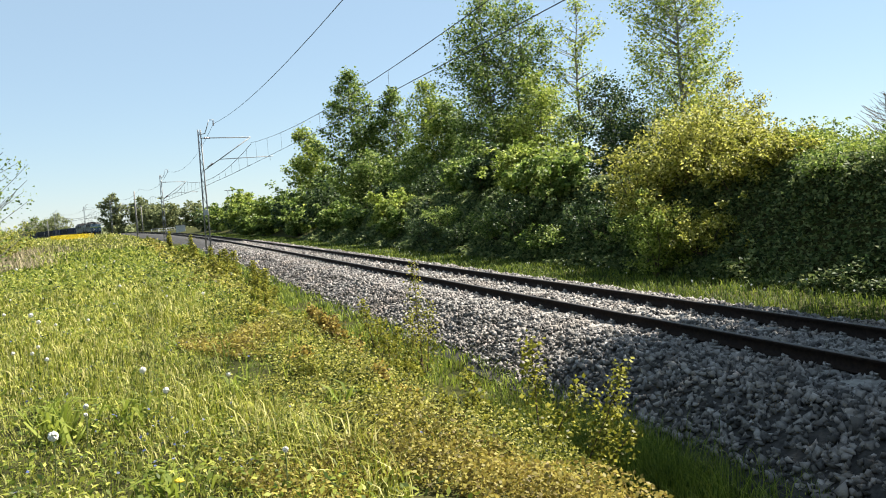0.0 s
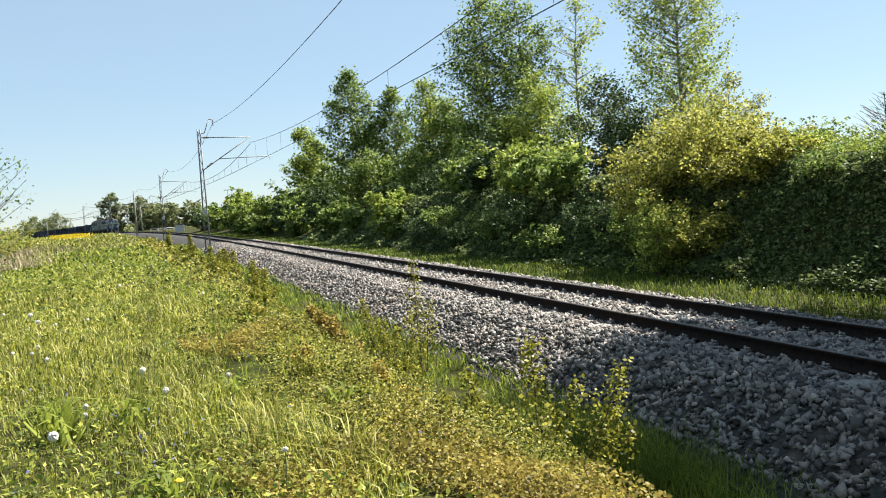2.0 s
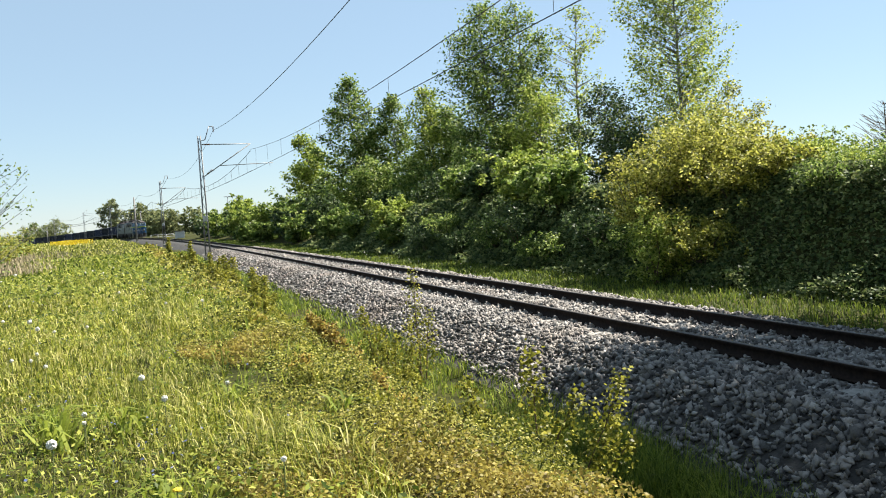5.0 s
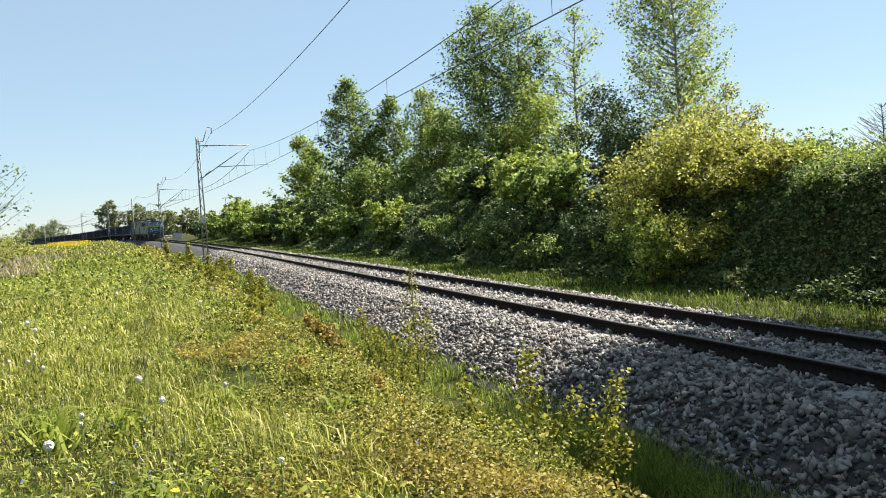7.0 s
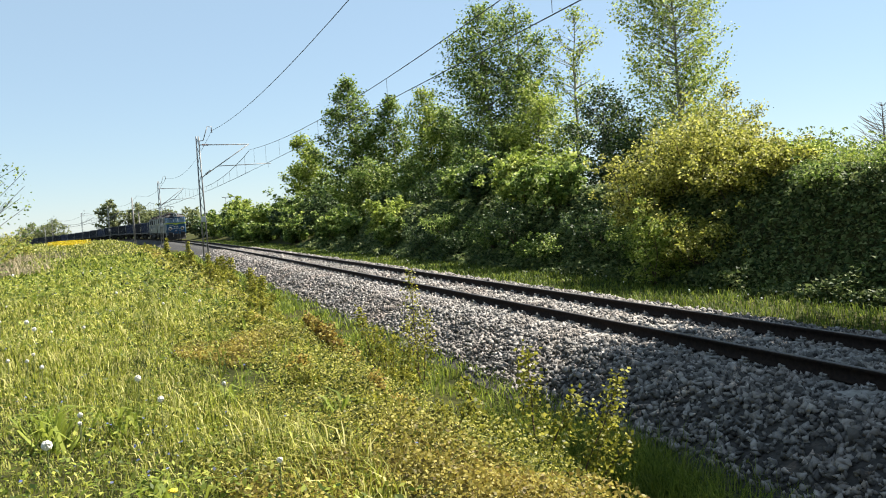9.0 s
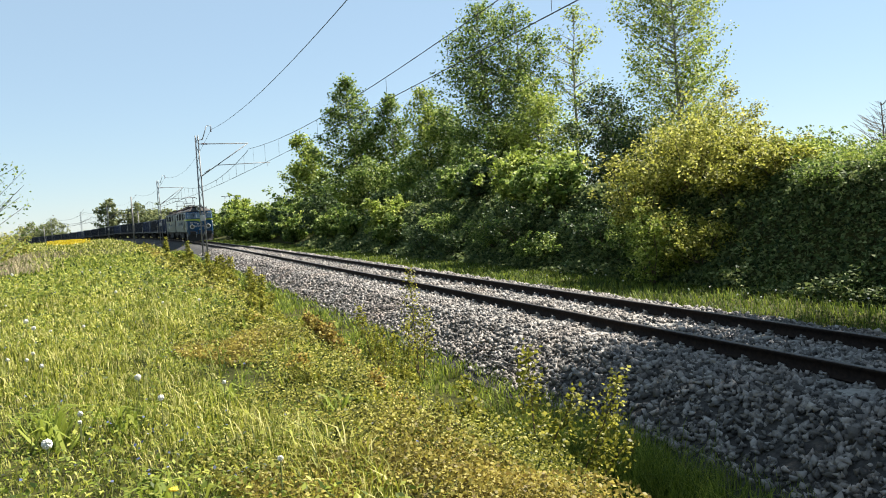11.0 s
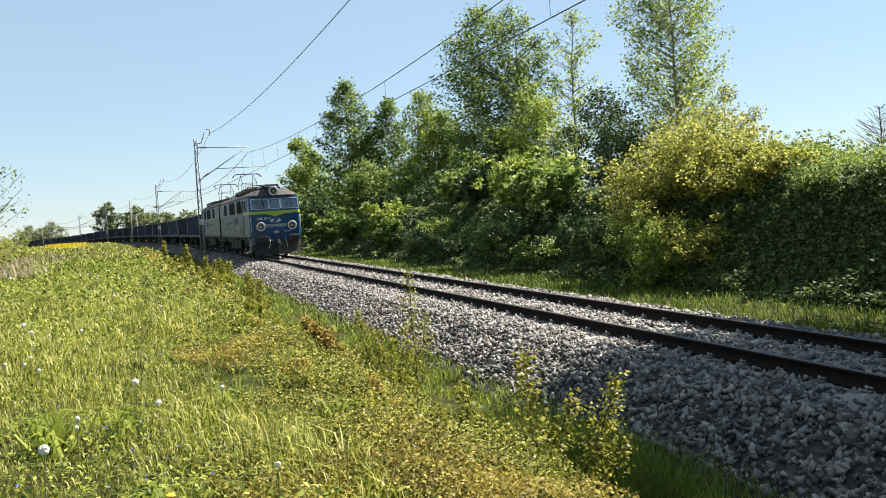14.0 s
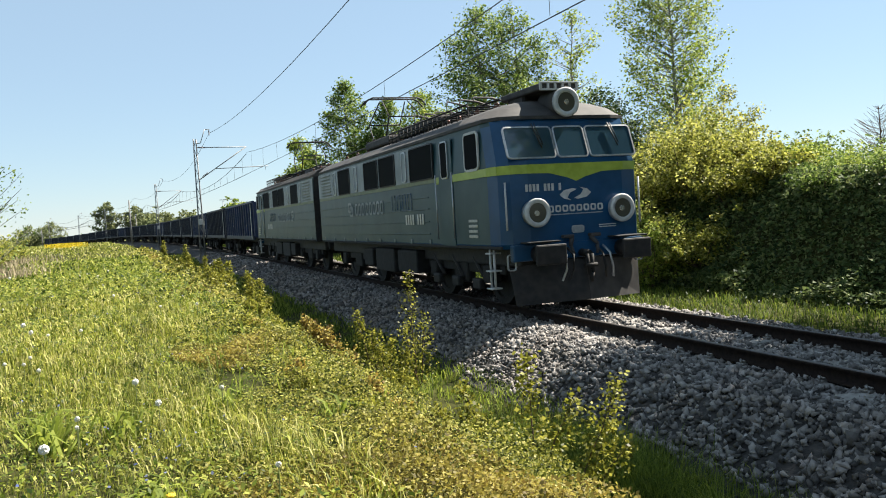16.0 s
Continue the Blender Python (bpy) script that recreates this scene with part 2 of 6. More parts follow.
M["lens"] = glass_mat("headlamp_glass", (0.07, 0.065, 0.05), 0.1)
M["reflector"] = mat("dull_lamp_reflector", (0.4, 0.37, 0.3), (0.55, 0.5, 0.42), 20, 0.25, 0.8)


# ---------------------------------------------------------------- mesh helpers
def mesh_np(name, verts, quads=None, tris=None, mats=(), smooth=False):
    """A mesh from arrays: verts (n, 3), quads (q, 4), tris (t, 3)."""
    me = bpy.data.meshes.new(name)
    quads = np.zeros((0, 4), int) if quads is None else np.asarray(quads, int)
    tris = np.zeros((0, 3), int) if tris is None else np.asarray(tris, int)
    loops = np.concatenate([quads.ravel(), tris.ravel()])
    starts = np.concatenate([np.arange(len(quads)) * 4, len(quads) * 4 + np.arange(len(tris)) * 3])
    me.vertices.add(len(verts))
    me.vertices.foreach_set("co", np.asarray(verts, np.float32).ravel())
    me.loops.add(len(loops))
    me.loops.foreach_set("vertex_index", loops.astype(np.int32))
    me.polygons.add(len(starts))
    me.polygons.foreach_set("loop_start", starts.astype(np.int32))
    if smooth:
        me.polygons.foreach_set("use_smooth", np.ones(len(starts), bool))
    for m in mats:
        me.materials.append(m)
    me.update(calc_edges=True)
    me.validate()
    return me


def part(name, bm, material, parent=None, label=""):
    """Links a bmesh as one mesh object under a thing or part."""
    me = bpy.data.meshes.new(name)
    bm.normal_update()
    bm.to_mesh(me)
    bm.free()
    for m in (material if isinstance(material, (list, tuple)) else [material]):
        me.materials.append(m)
    ob = new(name, me)
    if parent:
        ob.parent = parent
    if label:
        tagged(ob, label)
    return ob


def part_np(name, me, parent=None, label=""):
    ob = new(name, me)
    if parent:
        ob.parent = parent
    if label:
        tagged(ob, label)
    return ob


def thing(name, m=None, label="", category="", group="", kind=""):
    ob = new(name)
    ob.empty_display_size = 0.2
    if m is not None:
        ob.matrix_world = m
    return tagged(ob, label, category, group, kind)


def box(bm, c, s, bevel=0.0, rot=None, mi=0):
    """A box of size s about c, its edges rounded by bevel; rot: a Matrix."""
    m = Matrix.Translation(c) @ (rot.to_4x4() if rot else Matrix.Identity(4)) @ Matrix.Diagonal((*s, 1))
    r = bmesh.ops.create_cube(bm, size=1, matrix=m)
    fs = {f for v in r["verts"] for f in v.link_faces}
    for f in fs:
        f.material_index = mi
    if bevel:
        es = list({e for v in r["verts"] for e in v.link_edges})
        o = bmesh.ops.bevel(bm, geom=es, offset=bevel, segments=2, affect="EDGES", profile=0.5)
        for f in o["faces"]:
            f.material_index = mi
    return bm


def rod(bm, a, b, r1, r2=None, seg=8, mi=0):
    a, b = Vector(a), Vector(b)
    d = b - a
    m = Matrix.Translation((a + b) / 2) @ d.to_track_quat("Z", "Y").to_matrix().to_4x4()
    o = bmesh.ops.create_cone(bm, cap_ends=True, segments=seg, radius1=r1, radius2=r1 if r2 is None else r2, depth=d.length, matrix=m)
    for f in {f for v in o["verts"] for f in v.link_faces}:
        f.material_index = mi
        f.smooth = len(f.verts) == 4
    return bm


def poly(bm, pts, depth, mi=0):
    """A flat plate: an outline of 3D points pushed out along depth (a vector)."""
    vs = [bm.verts.new(p) for p in pts]
    f = bm.faces.new(vs)
    o = bmesh.ops.extrude_face_region(bm, geom=[f])
    bmesh.ops.translate(bm, verts=[v for v in o["geom"] if isinstance(v, bmesh.types.BMVert)], vec=depth)
    for g in bm.faces:
        if any(v in vs for v in g.verts):
            g.material_index = mi
    return bm


def tube_np(path, radii, seg=6):
    """Verts and quads of a tube along path (n, 3)."""
    path = np.asarray(path, float)
    n = len(path)
    tan = np.gradient(path, axis=0)
    tan /= np.linalg.norm(tan, axis=1)[:, None] + 1e-9
    ref = np.where(np.abs(tan[:, 2:3]) > 0.9, np.array([[1.0, 0, 0]]), np.array([[0, 0, 1.0]]))
    a = np.cross(tan, ref)
    a /= np.linalg.norm(a, axis=1)[:, None]
    b = np.cross(tan, a)
    ang = np.linspace(0, 2 * math.pi, seg, endpoint=False)
    r = np.broadcast_to(np.asarray(radii, float), (n,))
    v = path[:, None] + r[:, None, None] * (np.cos(ang)[None, :, None] * a[:, None] + np.sin(ang)[None, :, None] * b[:, None])
    i, j = np.meshgrid(np.arange(n - 1), np.arange(seg), indexing="ij")
    q = np.stack([i * seg + j, i * seg + (j + 1) % seg, (i + 1) * seg + (j + 1) % seg, (i + 1) * seg + j], -1).reshape(-1, 4)
    return v.reshape(-1, 3), q


def leaves_np(pos, size, slim=0.7, up=0.3, droop=None):
    """Kite-shaped leaves: verts (4n, 3) and quads. up: how far the blades face the sky."""
    n = len(pos)
    d = rng.normal(size=(n, 3))
    if droop is not None:
        d[:, 2] = d[:, 2] * 0.5 + droop
    d /= np.linalg.norm(d, axis=1)[:, None] + 1e-9
    nn = rng.normal(size=(n, 3))
    nn[:, 2] += up * 3
    w = np.cross(d, nn)
    w /= np.linalg.norm(w, axis=1)[:, None] + 1e-9
    nrm = np.cross(w, d)
    L = np.asarray(size)[:, None]
    v = np.stack([pos, pos + d * L * 0.45 + w * L * slim * 0.5 + nrm * L * 0.06, pos + d * L, pos + d * L * 0.45 - w * L * slim * 0.5 + nrm * L * 0.06], 1)
    q = np.arange(4 * n).reshape(-1, 4)
    return v.reshape(-1, 3), q


def leaves_tri(pos, size, slim=0.75, up=0.2, droop=-0.3):
    """Small distant leaves: one triangle each."""
    n = len(pos)
    d = rng.normal(size=(n, 3))
    d[:, 2] = d[:, 2] * 0.5 + droop
    d /= np.linalg.norm(d, axis=1)[:, None] + 1e-9
    nn = rng.normal(size=(n, 3))
    nn[:, 2] += up * 3
    w = np.cross(d, nn)
    w /= np.linalg.norm(w, axis=1)[:, None] + 1e-9
    L = np.asarray(size)[:, None]
    v = np.stack([pos + w * L * slim * 0.5, pos + d * L, pos - w * L * slim * 0.5], 1)
    return v.reshape(-1, 3), np.arange(3 * n).reshape(-1, 3)


def blades_np(pos, height, width, lean, curve=0.35):
    """Bent grass blades: a quad and a tip triangle each."""
    n = len(pos)
    az = rng.uniform(0, 2 * math.pi, n)
    d = np.stack([np.cos(az), np.sin(az), np.zeros(n)], 1)
    w = np.stack([-np.sin(az + rng.normal(0, 0.8, n)), np.cos(az), np.zeros(n)], 1) * np.asarray(width)[:, None] * 0.5
    h = np.asarray(height)[:, None]
    ln = np.asarray(lean)[:, None]
    z = np.array([[0, 0, 1.0]])
    mid = pos + z * h * 0.6 + d * h * ln * 0.35
    tip = pos + z * h * (1 - curve * ln) + d * h * ln
    v = np.stack([pos - w, pos + w, mid + w * 0.8, mid - w * 0.8, tip], 1).reshape(-1, 3)
    k = np.arange(n)[:, None] * 5
    return v, k + np.array([[0, 1, 2, 3]]), k + np.array([[3, 2, 4]])


# ---------------------------------------------------------------- the line of the track
# Arc length s along the centre line, away from the camera; u to the far side of the track; rail head at z = 0.
S_TAB = np.arange(-60.0, 760.0, 0.25)
_kap = np.where(S_TAB < 0, 0.0, 7.0e-6 * np.minimum(S_TAB, 150.0))
H_TAB = np.concatenate([[0], np.cumsum((_kap[1:] + _kap[:-1]) * 0.125)]) + 0.35549
X_TAB = np.concatenate([[0], np.cumsum(-np.sin((H_TAB[1:] + H_TAB[:-1]) / 2) * 0.25)])
Y_TAB = np.concatenate([[0], np.cumsum(np.cos((H_TAB[1:] + H_TAB[:-1]) / 2) * 0.25)])
X_TAB += 4.4078 - np.interp(0, S_TAB, X_TAB)
Y_TAB += 10.0 - np.interp(0, S_TAB, Y_TAB)


def grade(s):
    """The line falls away gently past 190 m."""
    s = np.asarray(s, float)
    return np.where(s < 190, 0, np.where(s < 250, -1.1e-4 * (s - 190) ** 2, -0.396 - 0.0132 * (s - 250)))


def at(s, u=0.0, z=0.0):
    """World points from track coordinates."""
    s, u, z = np.broadcast_arrays(np.asarray(s, float), np.asarray(u, float), np.asarray(z, float))
    h = np.interp(s, S_TAB, H_TAB)
    return np.stack([np.interp(s, S_TAB, X_TAB) + np.cos(h) * u, np.interp(s, S_TAB, Y_TAB) + np.sin(h) * u, z + grade(s)], -1)


def heading(s):
    return float(np.interp(s, S_TAB, H_TAB))


def track_pose(s, u=0.0, z=0.0, turn=0.0):
    p = at(s, u, z)
    return pose(p[0], p[1], p[2], 0, 0, math.degrees(heading(s)) + turn)


_C = np.stack([X_TAB, Y_TAB], 1)[::8]
_CS, _CH = S_TAB[::8], H_TAB[::8]


def su(x, y):
    """Track coordinates of world points."""
    x, y = np.asarray(x, float).ravel(), np.asarray(y, float).ravel()
    s, u = np.empty_like(x), np.empty_like(x)
    for i in range(0, len(x), 20000):
        dx, dy = x[i:i + 20000, None] - _C[None, :, 0], y[i:i + 20000, None] - _C[None, :, 1]
        k = (dx * dx + dy * dy).argmin(1)
        r = np.arange(len(k))
        h = _CH[k]
        s[i:i + 20000] = _CS[k] - np.sin(h) * dx[r, k] + np.cos(h) * dy[r, k]
        u[i:i + 20000] = np.cos(h) * dx[r, k] + np.sin(h) * dy[r, k]
    return s, u


def step(a, b, x):
    t = np.clip((np.asarray(x, float) - a) / (b - a), 0, 1)
    return t * t * (3 - 2 * t)


def wob(x, y, f=1.0):
    """Smooth unevenness."""
    return (np.sin(x * 1.3 * f + 1.7 * np.sin(y * 0.7 * f)) + np.sin(y * 1.7 * f + 2.1 + 1.3 * np.sin(x * 0.9 * f)) + 0.6 * np.sin((x + y) * 3.1 * f)) / 2.6


def ground_z(s, u):
    """Height of the ground sheet."""
    s, u = np.asarray(s, float), np.asarray(u, float)
    field = 0.92 - 0.8 * step(-2, 40, s)
    left = -0.8 + (field + 0.8) * step(-4.0, -6.9, u)
    bank = 2.25 * (1 - step(30, 78, s)) + 0.05
    right = -0.5 + (bank + 0.5) * step(5.4, 8.4, u)
    z = np.where(u < -3.3, left, np.where(u > 2.9, np.where(u < 5.0, -0.5, right), -0.8 + 0.3 * step(-1.0, 2.9, u)))
    z = np.where((u > -3.3) & (u < -2.4), np.maximum(bed_z(u) - 0.015, -0.8), z)
    amp = 0.05 * step(3.0, 8.0, np.abs(u))
    x = np.asarray(s)
    return z + amp * wob(x, u, 0.8) + grade(s) * (1 - step(60, 300, np.abs(u)))


# ---------------------------------------------------------------- ground, ballast, rails
def build_ground():
    r = np.concatenate([[0.0], np.geomspace(0.6, 60, 150), np.geomspace(62, 4500, 60)])
    az = np.radians(np.concatenate([np.arange(-40, 60, 0.65), np.arange(60, 320, 5.0)]))
    R, A = np.meshgrid(r, az, indexing="ij")
    X, Y = R * np.sin(A), R * np.cos(A)
    s, u = su(X, Y)
    z = ground_z(s, u)
    far = R.ravel()
    z = np.where(far > 250, z * (1 - step(250, 700, far)) - 2.4 * step(250, 700, far), z)
    z = np.where(np.abs(u) > 80, np.minimum(z, 2.4), z)
    v = np.stack([X.ravel(), Y.ravel(), z], 1)
    n = len(az)
    i, j = np.meshgrid(np.arange(len(r) - 1), np.arange(n), indexing="ij")
    q = np.stack([i * n + j, (i + 1) * n + j, (i + 1) * n + (j + 1) % n, i * n + (j + 1) % n], -1).reshape(-1, 4)
    me = mesh_np("ground", v, q[:, ::-1], mats=[M["soil"]], smooth=True)
    return tagged(new("ground", me), "uneven green meadow and ditch beside the railway", "ground", kind="structure")


def bed_z(u, s=0.0):
    """Top of the ballast across the track."""
    u = np.asarray(u, float)
    return np.where(u < -1.9, -0.2 - 0.58 * np.clip((-1.9 - u) / 1.15, 0, 1.3), np.where(u > 1.8, -0.2 - 0.4 * np.clip((u - 1.8) / 0.8, 0, 1.3), -0.2))


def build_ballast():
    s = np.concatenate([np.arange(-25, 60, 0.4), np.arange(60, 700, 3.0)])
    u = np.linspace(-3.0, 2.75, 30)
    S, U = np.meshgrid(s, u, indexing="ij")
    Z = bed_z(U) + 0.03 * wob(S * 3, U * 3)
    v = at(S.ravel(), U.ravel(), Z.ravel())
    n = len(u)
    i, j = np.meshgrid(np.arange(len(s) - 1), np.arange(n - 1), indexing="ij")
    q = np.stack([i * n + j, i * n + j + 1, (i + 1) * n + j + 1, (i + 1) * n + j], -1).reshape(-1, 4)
    tagged(new("ballast_bed", mesh_np("ballast_bed", v, q, mats=[M["bed"]], smooth=True)), "crushed-stone bed under the rails, darkened for shaded gaps between stones", "ballast", kind="structure")
    # loose stones: squashed octahedra with jittered corners
    pieces = []
    for s0, s1, per, size in ((-9, 13, 340, 0.04), (13, 30, 170, 0.048), (30, 62, 65, 0.062)):
        n = int((s1 - s0) * 5.8 * per)
        ss, uu = rng.uniform(s0, s1, n), rng.uniform(-2.98, 2.6, n)
        keep = (np.abs(np.abs(uu) - 0.7525) > 0.07) & (uu > -2.88 + 0.12 * wob(ss, uu, 1.3))
        ss, uu = ss[keep], uu[keep]
        pieces.append((at(ss, uu, bed_z(uu) + 0.03 * wob(ss * 3, uu * 3) + rng.uniform(-0.005, 0.03, len(ss))), size * rng.uniform(0.6, 1.5, len(ss))))
    c = np.concatenate([p[0] for p in pieces])
    r = np.concatenate([p[1] for p in pieces])
    n = len(c)
    base = np.array([[1, 0, 0], [-1, 0, 0], [0, 1, 0], [0, -1, 0], [0, 0, 1], [0, 0, -1]], float)
    v = base[None] + rng.normal(0, 0.28, (n, 6, 3))
    v *= rng.uniform(0.55, 1.15, (n, 1, 3))
    a = rng.normal(size=(n, 4))
    a /= np.linalg.norm(a, axis=1)[:, None]
    w, x, y, z = a.T
    Rm = np.stack([1 - 2 * (y * y + z * z), 2 * (x * y - z * w), 2 * (x * z + y * w), 2 * (x * y + z * w), 1 - 2 * (x * x + z * z), 2 * (y * z - x * w), 2 * (x * z - y * w), 2 * (y * z + x * w), 1 - 2 * (x * x + y * y)], 1).reshape(n, 3, 3)
    v = np.einsum("nij,nkj->nki", Rm, v) * r[:, None, None] + c[:, None]
    f = np.array([[0, 2, 4], [2, 1, 4], [1, 3, 4], [3, 0, 4], [2, 0, 5], [1, 2, 5], [3, 1, 5], [0, 3, 5]])
    t = (np.arange(n)[:, None, None] * 6 + f[None]).reshape(-1, 3)
    tagged(new("ballast_stones", mesh_np("ballast_stones", v.reshape(-1, 3), None, t, [M["stone"]])), "loose grey and brownish crushed ballast stones", "ballast", kind="stuff")


def build_rail(u):
    """A flat-bottomed rail: foot, web, head; the running surface is bright."""
    prof = [(-0.075, -0.172), (-0.075, -0.16), (-0.012, -0.14), (-0.009, -0.05), (-0.036, -0.035), (-0.036, -0.006), (-0.028, 0.0), (0.028, 0.0), (0.036, -0.006), (0.036, -0.035), (0.009, -0.05), (0.012, -0.14), (0.075, -0.16), (0.075, -0.172)]
    s = np.concatenate([np.arange(-30, 60, 1.0), np.arange(60, 700, 4.0)])
    n = len(prof)
    v = np.concatenate([at(s, u + a, b)[:, None] for a, b in prof], 1).reshape(-1, 3)
    i, j = np.meshgrid(np.arange(len(s) - 1), np.arange(n), indexing="ij")
    q = np.stack([i * n + j, (i + 1) * n + j, (i + 1) * n + (j + 1) % n, i * n + (j + 1) % n], -1).reshape(-1, 4)
    me = mesh_np("rail", v, q, mats=[M["rail"], M["railtop"]])
    me.polygons.foreach_set("material_index", np.isin(j.ravel(), (5, 6, 7)).astype(np.int32))
    tagged(new("rail", me), "rust-dark steel rail with a bright running edge", "rail", "rails of the track", "structure")


def build_sleepers():
    m = track_pose(-9.0, 0, -0.172)
    sl = thing("sleeper", m, "concrete sleeper sunk in ballast with steel rail clips", "sleeper", "sleepers of the track")
    bm = bmesh.new()
    box(bm, (0, 0, -0.1), (2.5, 0.27, 0.19), 0.03)
    part("sleeper_body", bm, M["concrete"], sl)
    for u in (-0.7525, 0.7525):
        for d in (-1, 1):
            bm = bmesh.new()
            box(bm, (u + d * 0.115, 0, 0.012), (0.08, 0.12, 0.03), 0.006)
            rod(bm, (u + d * 0.10, -0.05, 0.045), (u + d * 0.10, 0.05, 0.045), 0.013, seg=6)
            rod(bm, (u + d * 0.13, 0.0, 0.0), (u + d * 0.13, 0.0, 0.075), 0.014, seg=6)
            part("rail_clip", bm, M["clip"], sl, "worn bright steel clip")
    s = -8.4
    while s < 62:
        copy_thing(sl, track_pose(s, 0, -0.172))
        s += 0.6


# ---------------------------------------------------------------- plants
def foot(x, y):
    s, u = su([x], [y])
    return float(ground_z(s, u)[0])


def limb_path(a, d, length, lift, n=6, wig=0.06):
    t = np.linspace(0, 1, n)[:, None]
    p = a + d * length * t + np.array([[0, 0, 1.0]]) * lift * length * t ** 2
    return p + np.cumsum(rng.normal(0, wig * length / n, (n, 3)), 0) * (t > 0)


def clump_leaves(centres, radii, per, size, squash=0.75, slim=0.75, up=0.2, droop=-0.35):
    n = len(centres)
    k = np.repeat(np.arange(n), per)
    off = rng.normal(size=(len(k), 3))
    off *= (1.05 * rng.uniform(0, 1, len(k)) ** 0.5 / np.linalg.norm(off, axis=1))[:, None]
    off[:, 2] *= squash
    pos = centres[k] + off * np.asarray(radii)[k][:, None]
    return leaves_np(pos, size * rng.uniform(0.55, 1.25, len(k)), 0.7, up, droop)


PROFILE = {"column": ((0, .08, .3, .55, .8, .93, 1), (.6, .85, 1, .95, .74, .5, .16)), "round": ((0, .12, .4, .7, .9, 1), (.6, .9, 1, .92, .62, .2))}


def tree(x, y, h, r, leaves, size, material, bark, label, start=0.05, gaps=0.15, name="tree", group="trees behind the track", lean=(0, 0), sprays=150, form="column", z=None, category="tree", spread=0.12):
    """A tapered trunk, rising limbs that fork into sprays, and leaves strung along the sprays out to an uneven outline."""
    z = foot(x, y) - 0.1 if z is None else z
    ob = thing(name, pose(x, y, z), label, category, group)
    n = 10
    t = np.linspace(0, 1, n)
    path = np.stack([lean[0] * t ** 1.5, lean[1] * t ** 1.5, t * h * 0.96], 1)
    path[1:] += np.cumsum(rng.normal(0, h * 0.005, (n - 1, 3)), 0) * np.array([1, 1, 0.2])
    v, q = tube_np(path, h * 0.010 * (1 - t * 0.93) + 0.012, 8)
    part_np("trunk", mesh_np("trunk", v, q, mats=[bark], smooth=True), ob)
    ph = rng.uniform(0, 6.28, 6)
    zs, rs = PROFILE[form]

    def reach(rel, az):
        lobes = 0.84 + 0.16 * np.sin(2 * az + 7 * rel + ph[0]) + 0.14 * np.sin(3 * az - 13 * rel + ph[1]) + 0.1 * np.sin(5 * az + 23 * rel + ph[2])
        return r * np.interp(rel, zs, rs) * lobes

    sa, sb = [], []
    per_limb = 9
    for i in range(max(3, sprays // per_limb)):
        f = (i + rng.uniform(0.1, 0.9)) / max(3, sprays // per_limb)
        az0 = i * 2.4 + rng.uniform(-0.4, 0.4)
        V, Q, count = [], [], 0
        for j in range(per_limb):
            rel = min(1.0, max(0.02, f + rng.normal(0, 0.07)))
            az = az0 + rng.normal(0, 0.42)
            if math.sin(3 * az + 9 * rel + ph[3]) + math.sin(2 * az - 17 * rel + ph[4]) < -1.9 + 2.6 * gaps:
                continue
            R = float(reach(rel, az)) * (1.0 if j % 3 else rng.uniform(0.35, 0.8))
            zz = h * (start + (1 - start) * rel)
            rise = R * rng.uniform(0.35, 0.9)
            g = min(0.97, max(0.02, (zz - rise) / (h * 0.96)))
            a = np.array([np.interp(g, t, path[:, k]) for k in range(3)])
            c = np.array([np.interp(min(zz / (h * 0.96), 1), t, path[:, k]) for k in range(2)])
            e = np.array([c[0] + R * math.cos(az), c[1] + R * math.sin(az), zz])
            m = a + (e - a) * 0.5 + np.array([0, 0, -0.06 * R])
            p = np.array([a, a + (m - a) * 0.6, m, m + (e - m) * 0.55, e])
            tv, tq = tube_np(p, np.linspace(h * (0.0042 if j == 0 else 0.0022), 0.006, 5), 4)
            V.append(tv), Q.append(tq + count)
            count += len(tv)
            sa.append(m - (m - a) * 0.15), sb.append(e)
        if V:
            part_np("limb", mesh_np("limb", np.concatenate(V), np.concatenate(Q), mats=[bark], smooth=True), ob)
    if not leaves:
        return ob
    sa, sb = np.array(sa), np.array(sb)
    w = np.linalg.norm(sb - sa, axis=1) + 0.15 * r
    k = rng.choice(len(sa), leaves, p=w / w.sum())
    g = rng.uniform(0, 1.06, leaves)[:, None] ** 0.8
    off = rng.normal(size=(leaves, 3)) * (r * spread * (1.1 - 0.55 * g))
    pos = sa[k] + (sb[k] - sa[k]) * g + off
    pos[:, 2] = np.maximum(pos[:, 2], 0.1)
    v, q = leaves_np(pos, size * rng.uniform(0.55, 1.25, leaves), 0.7, 0.25, -0.25)
    part_np("crown", mesh_np("crown", v, q, mats=[material]), ob)
    return ob


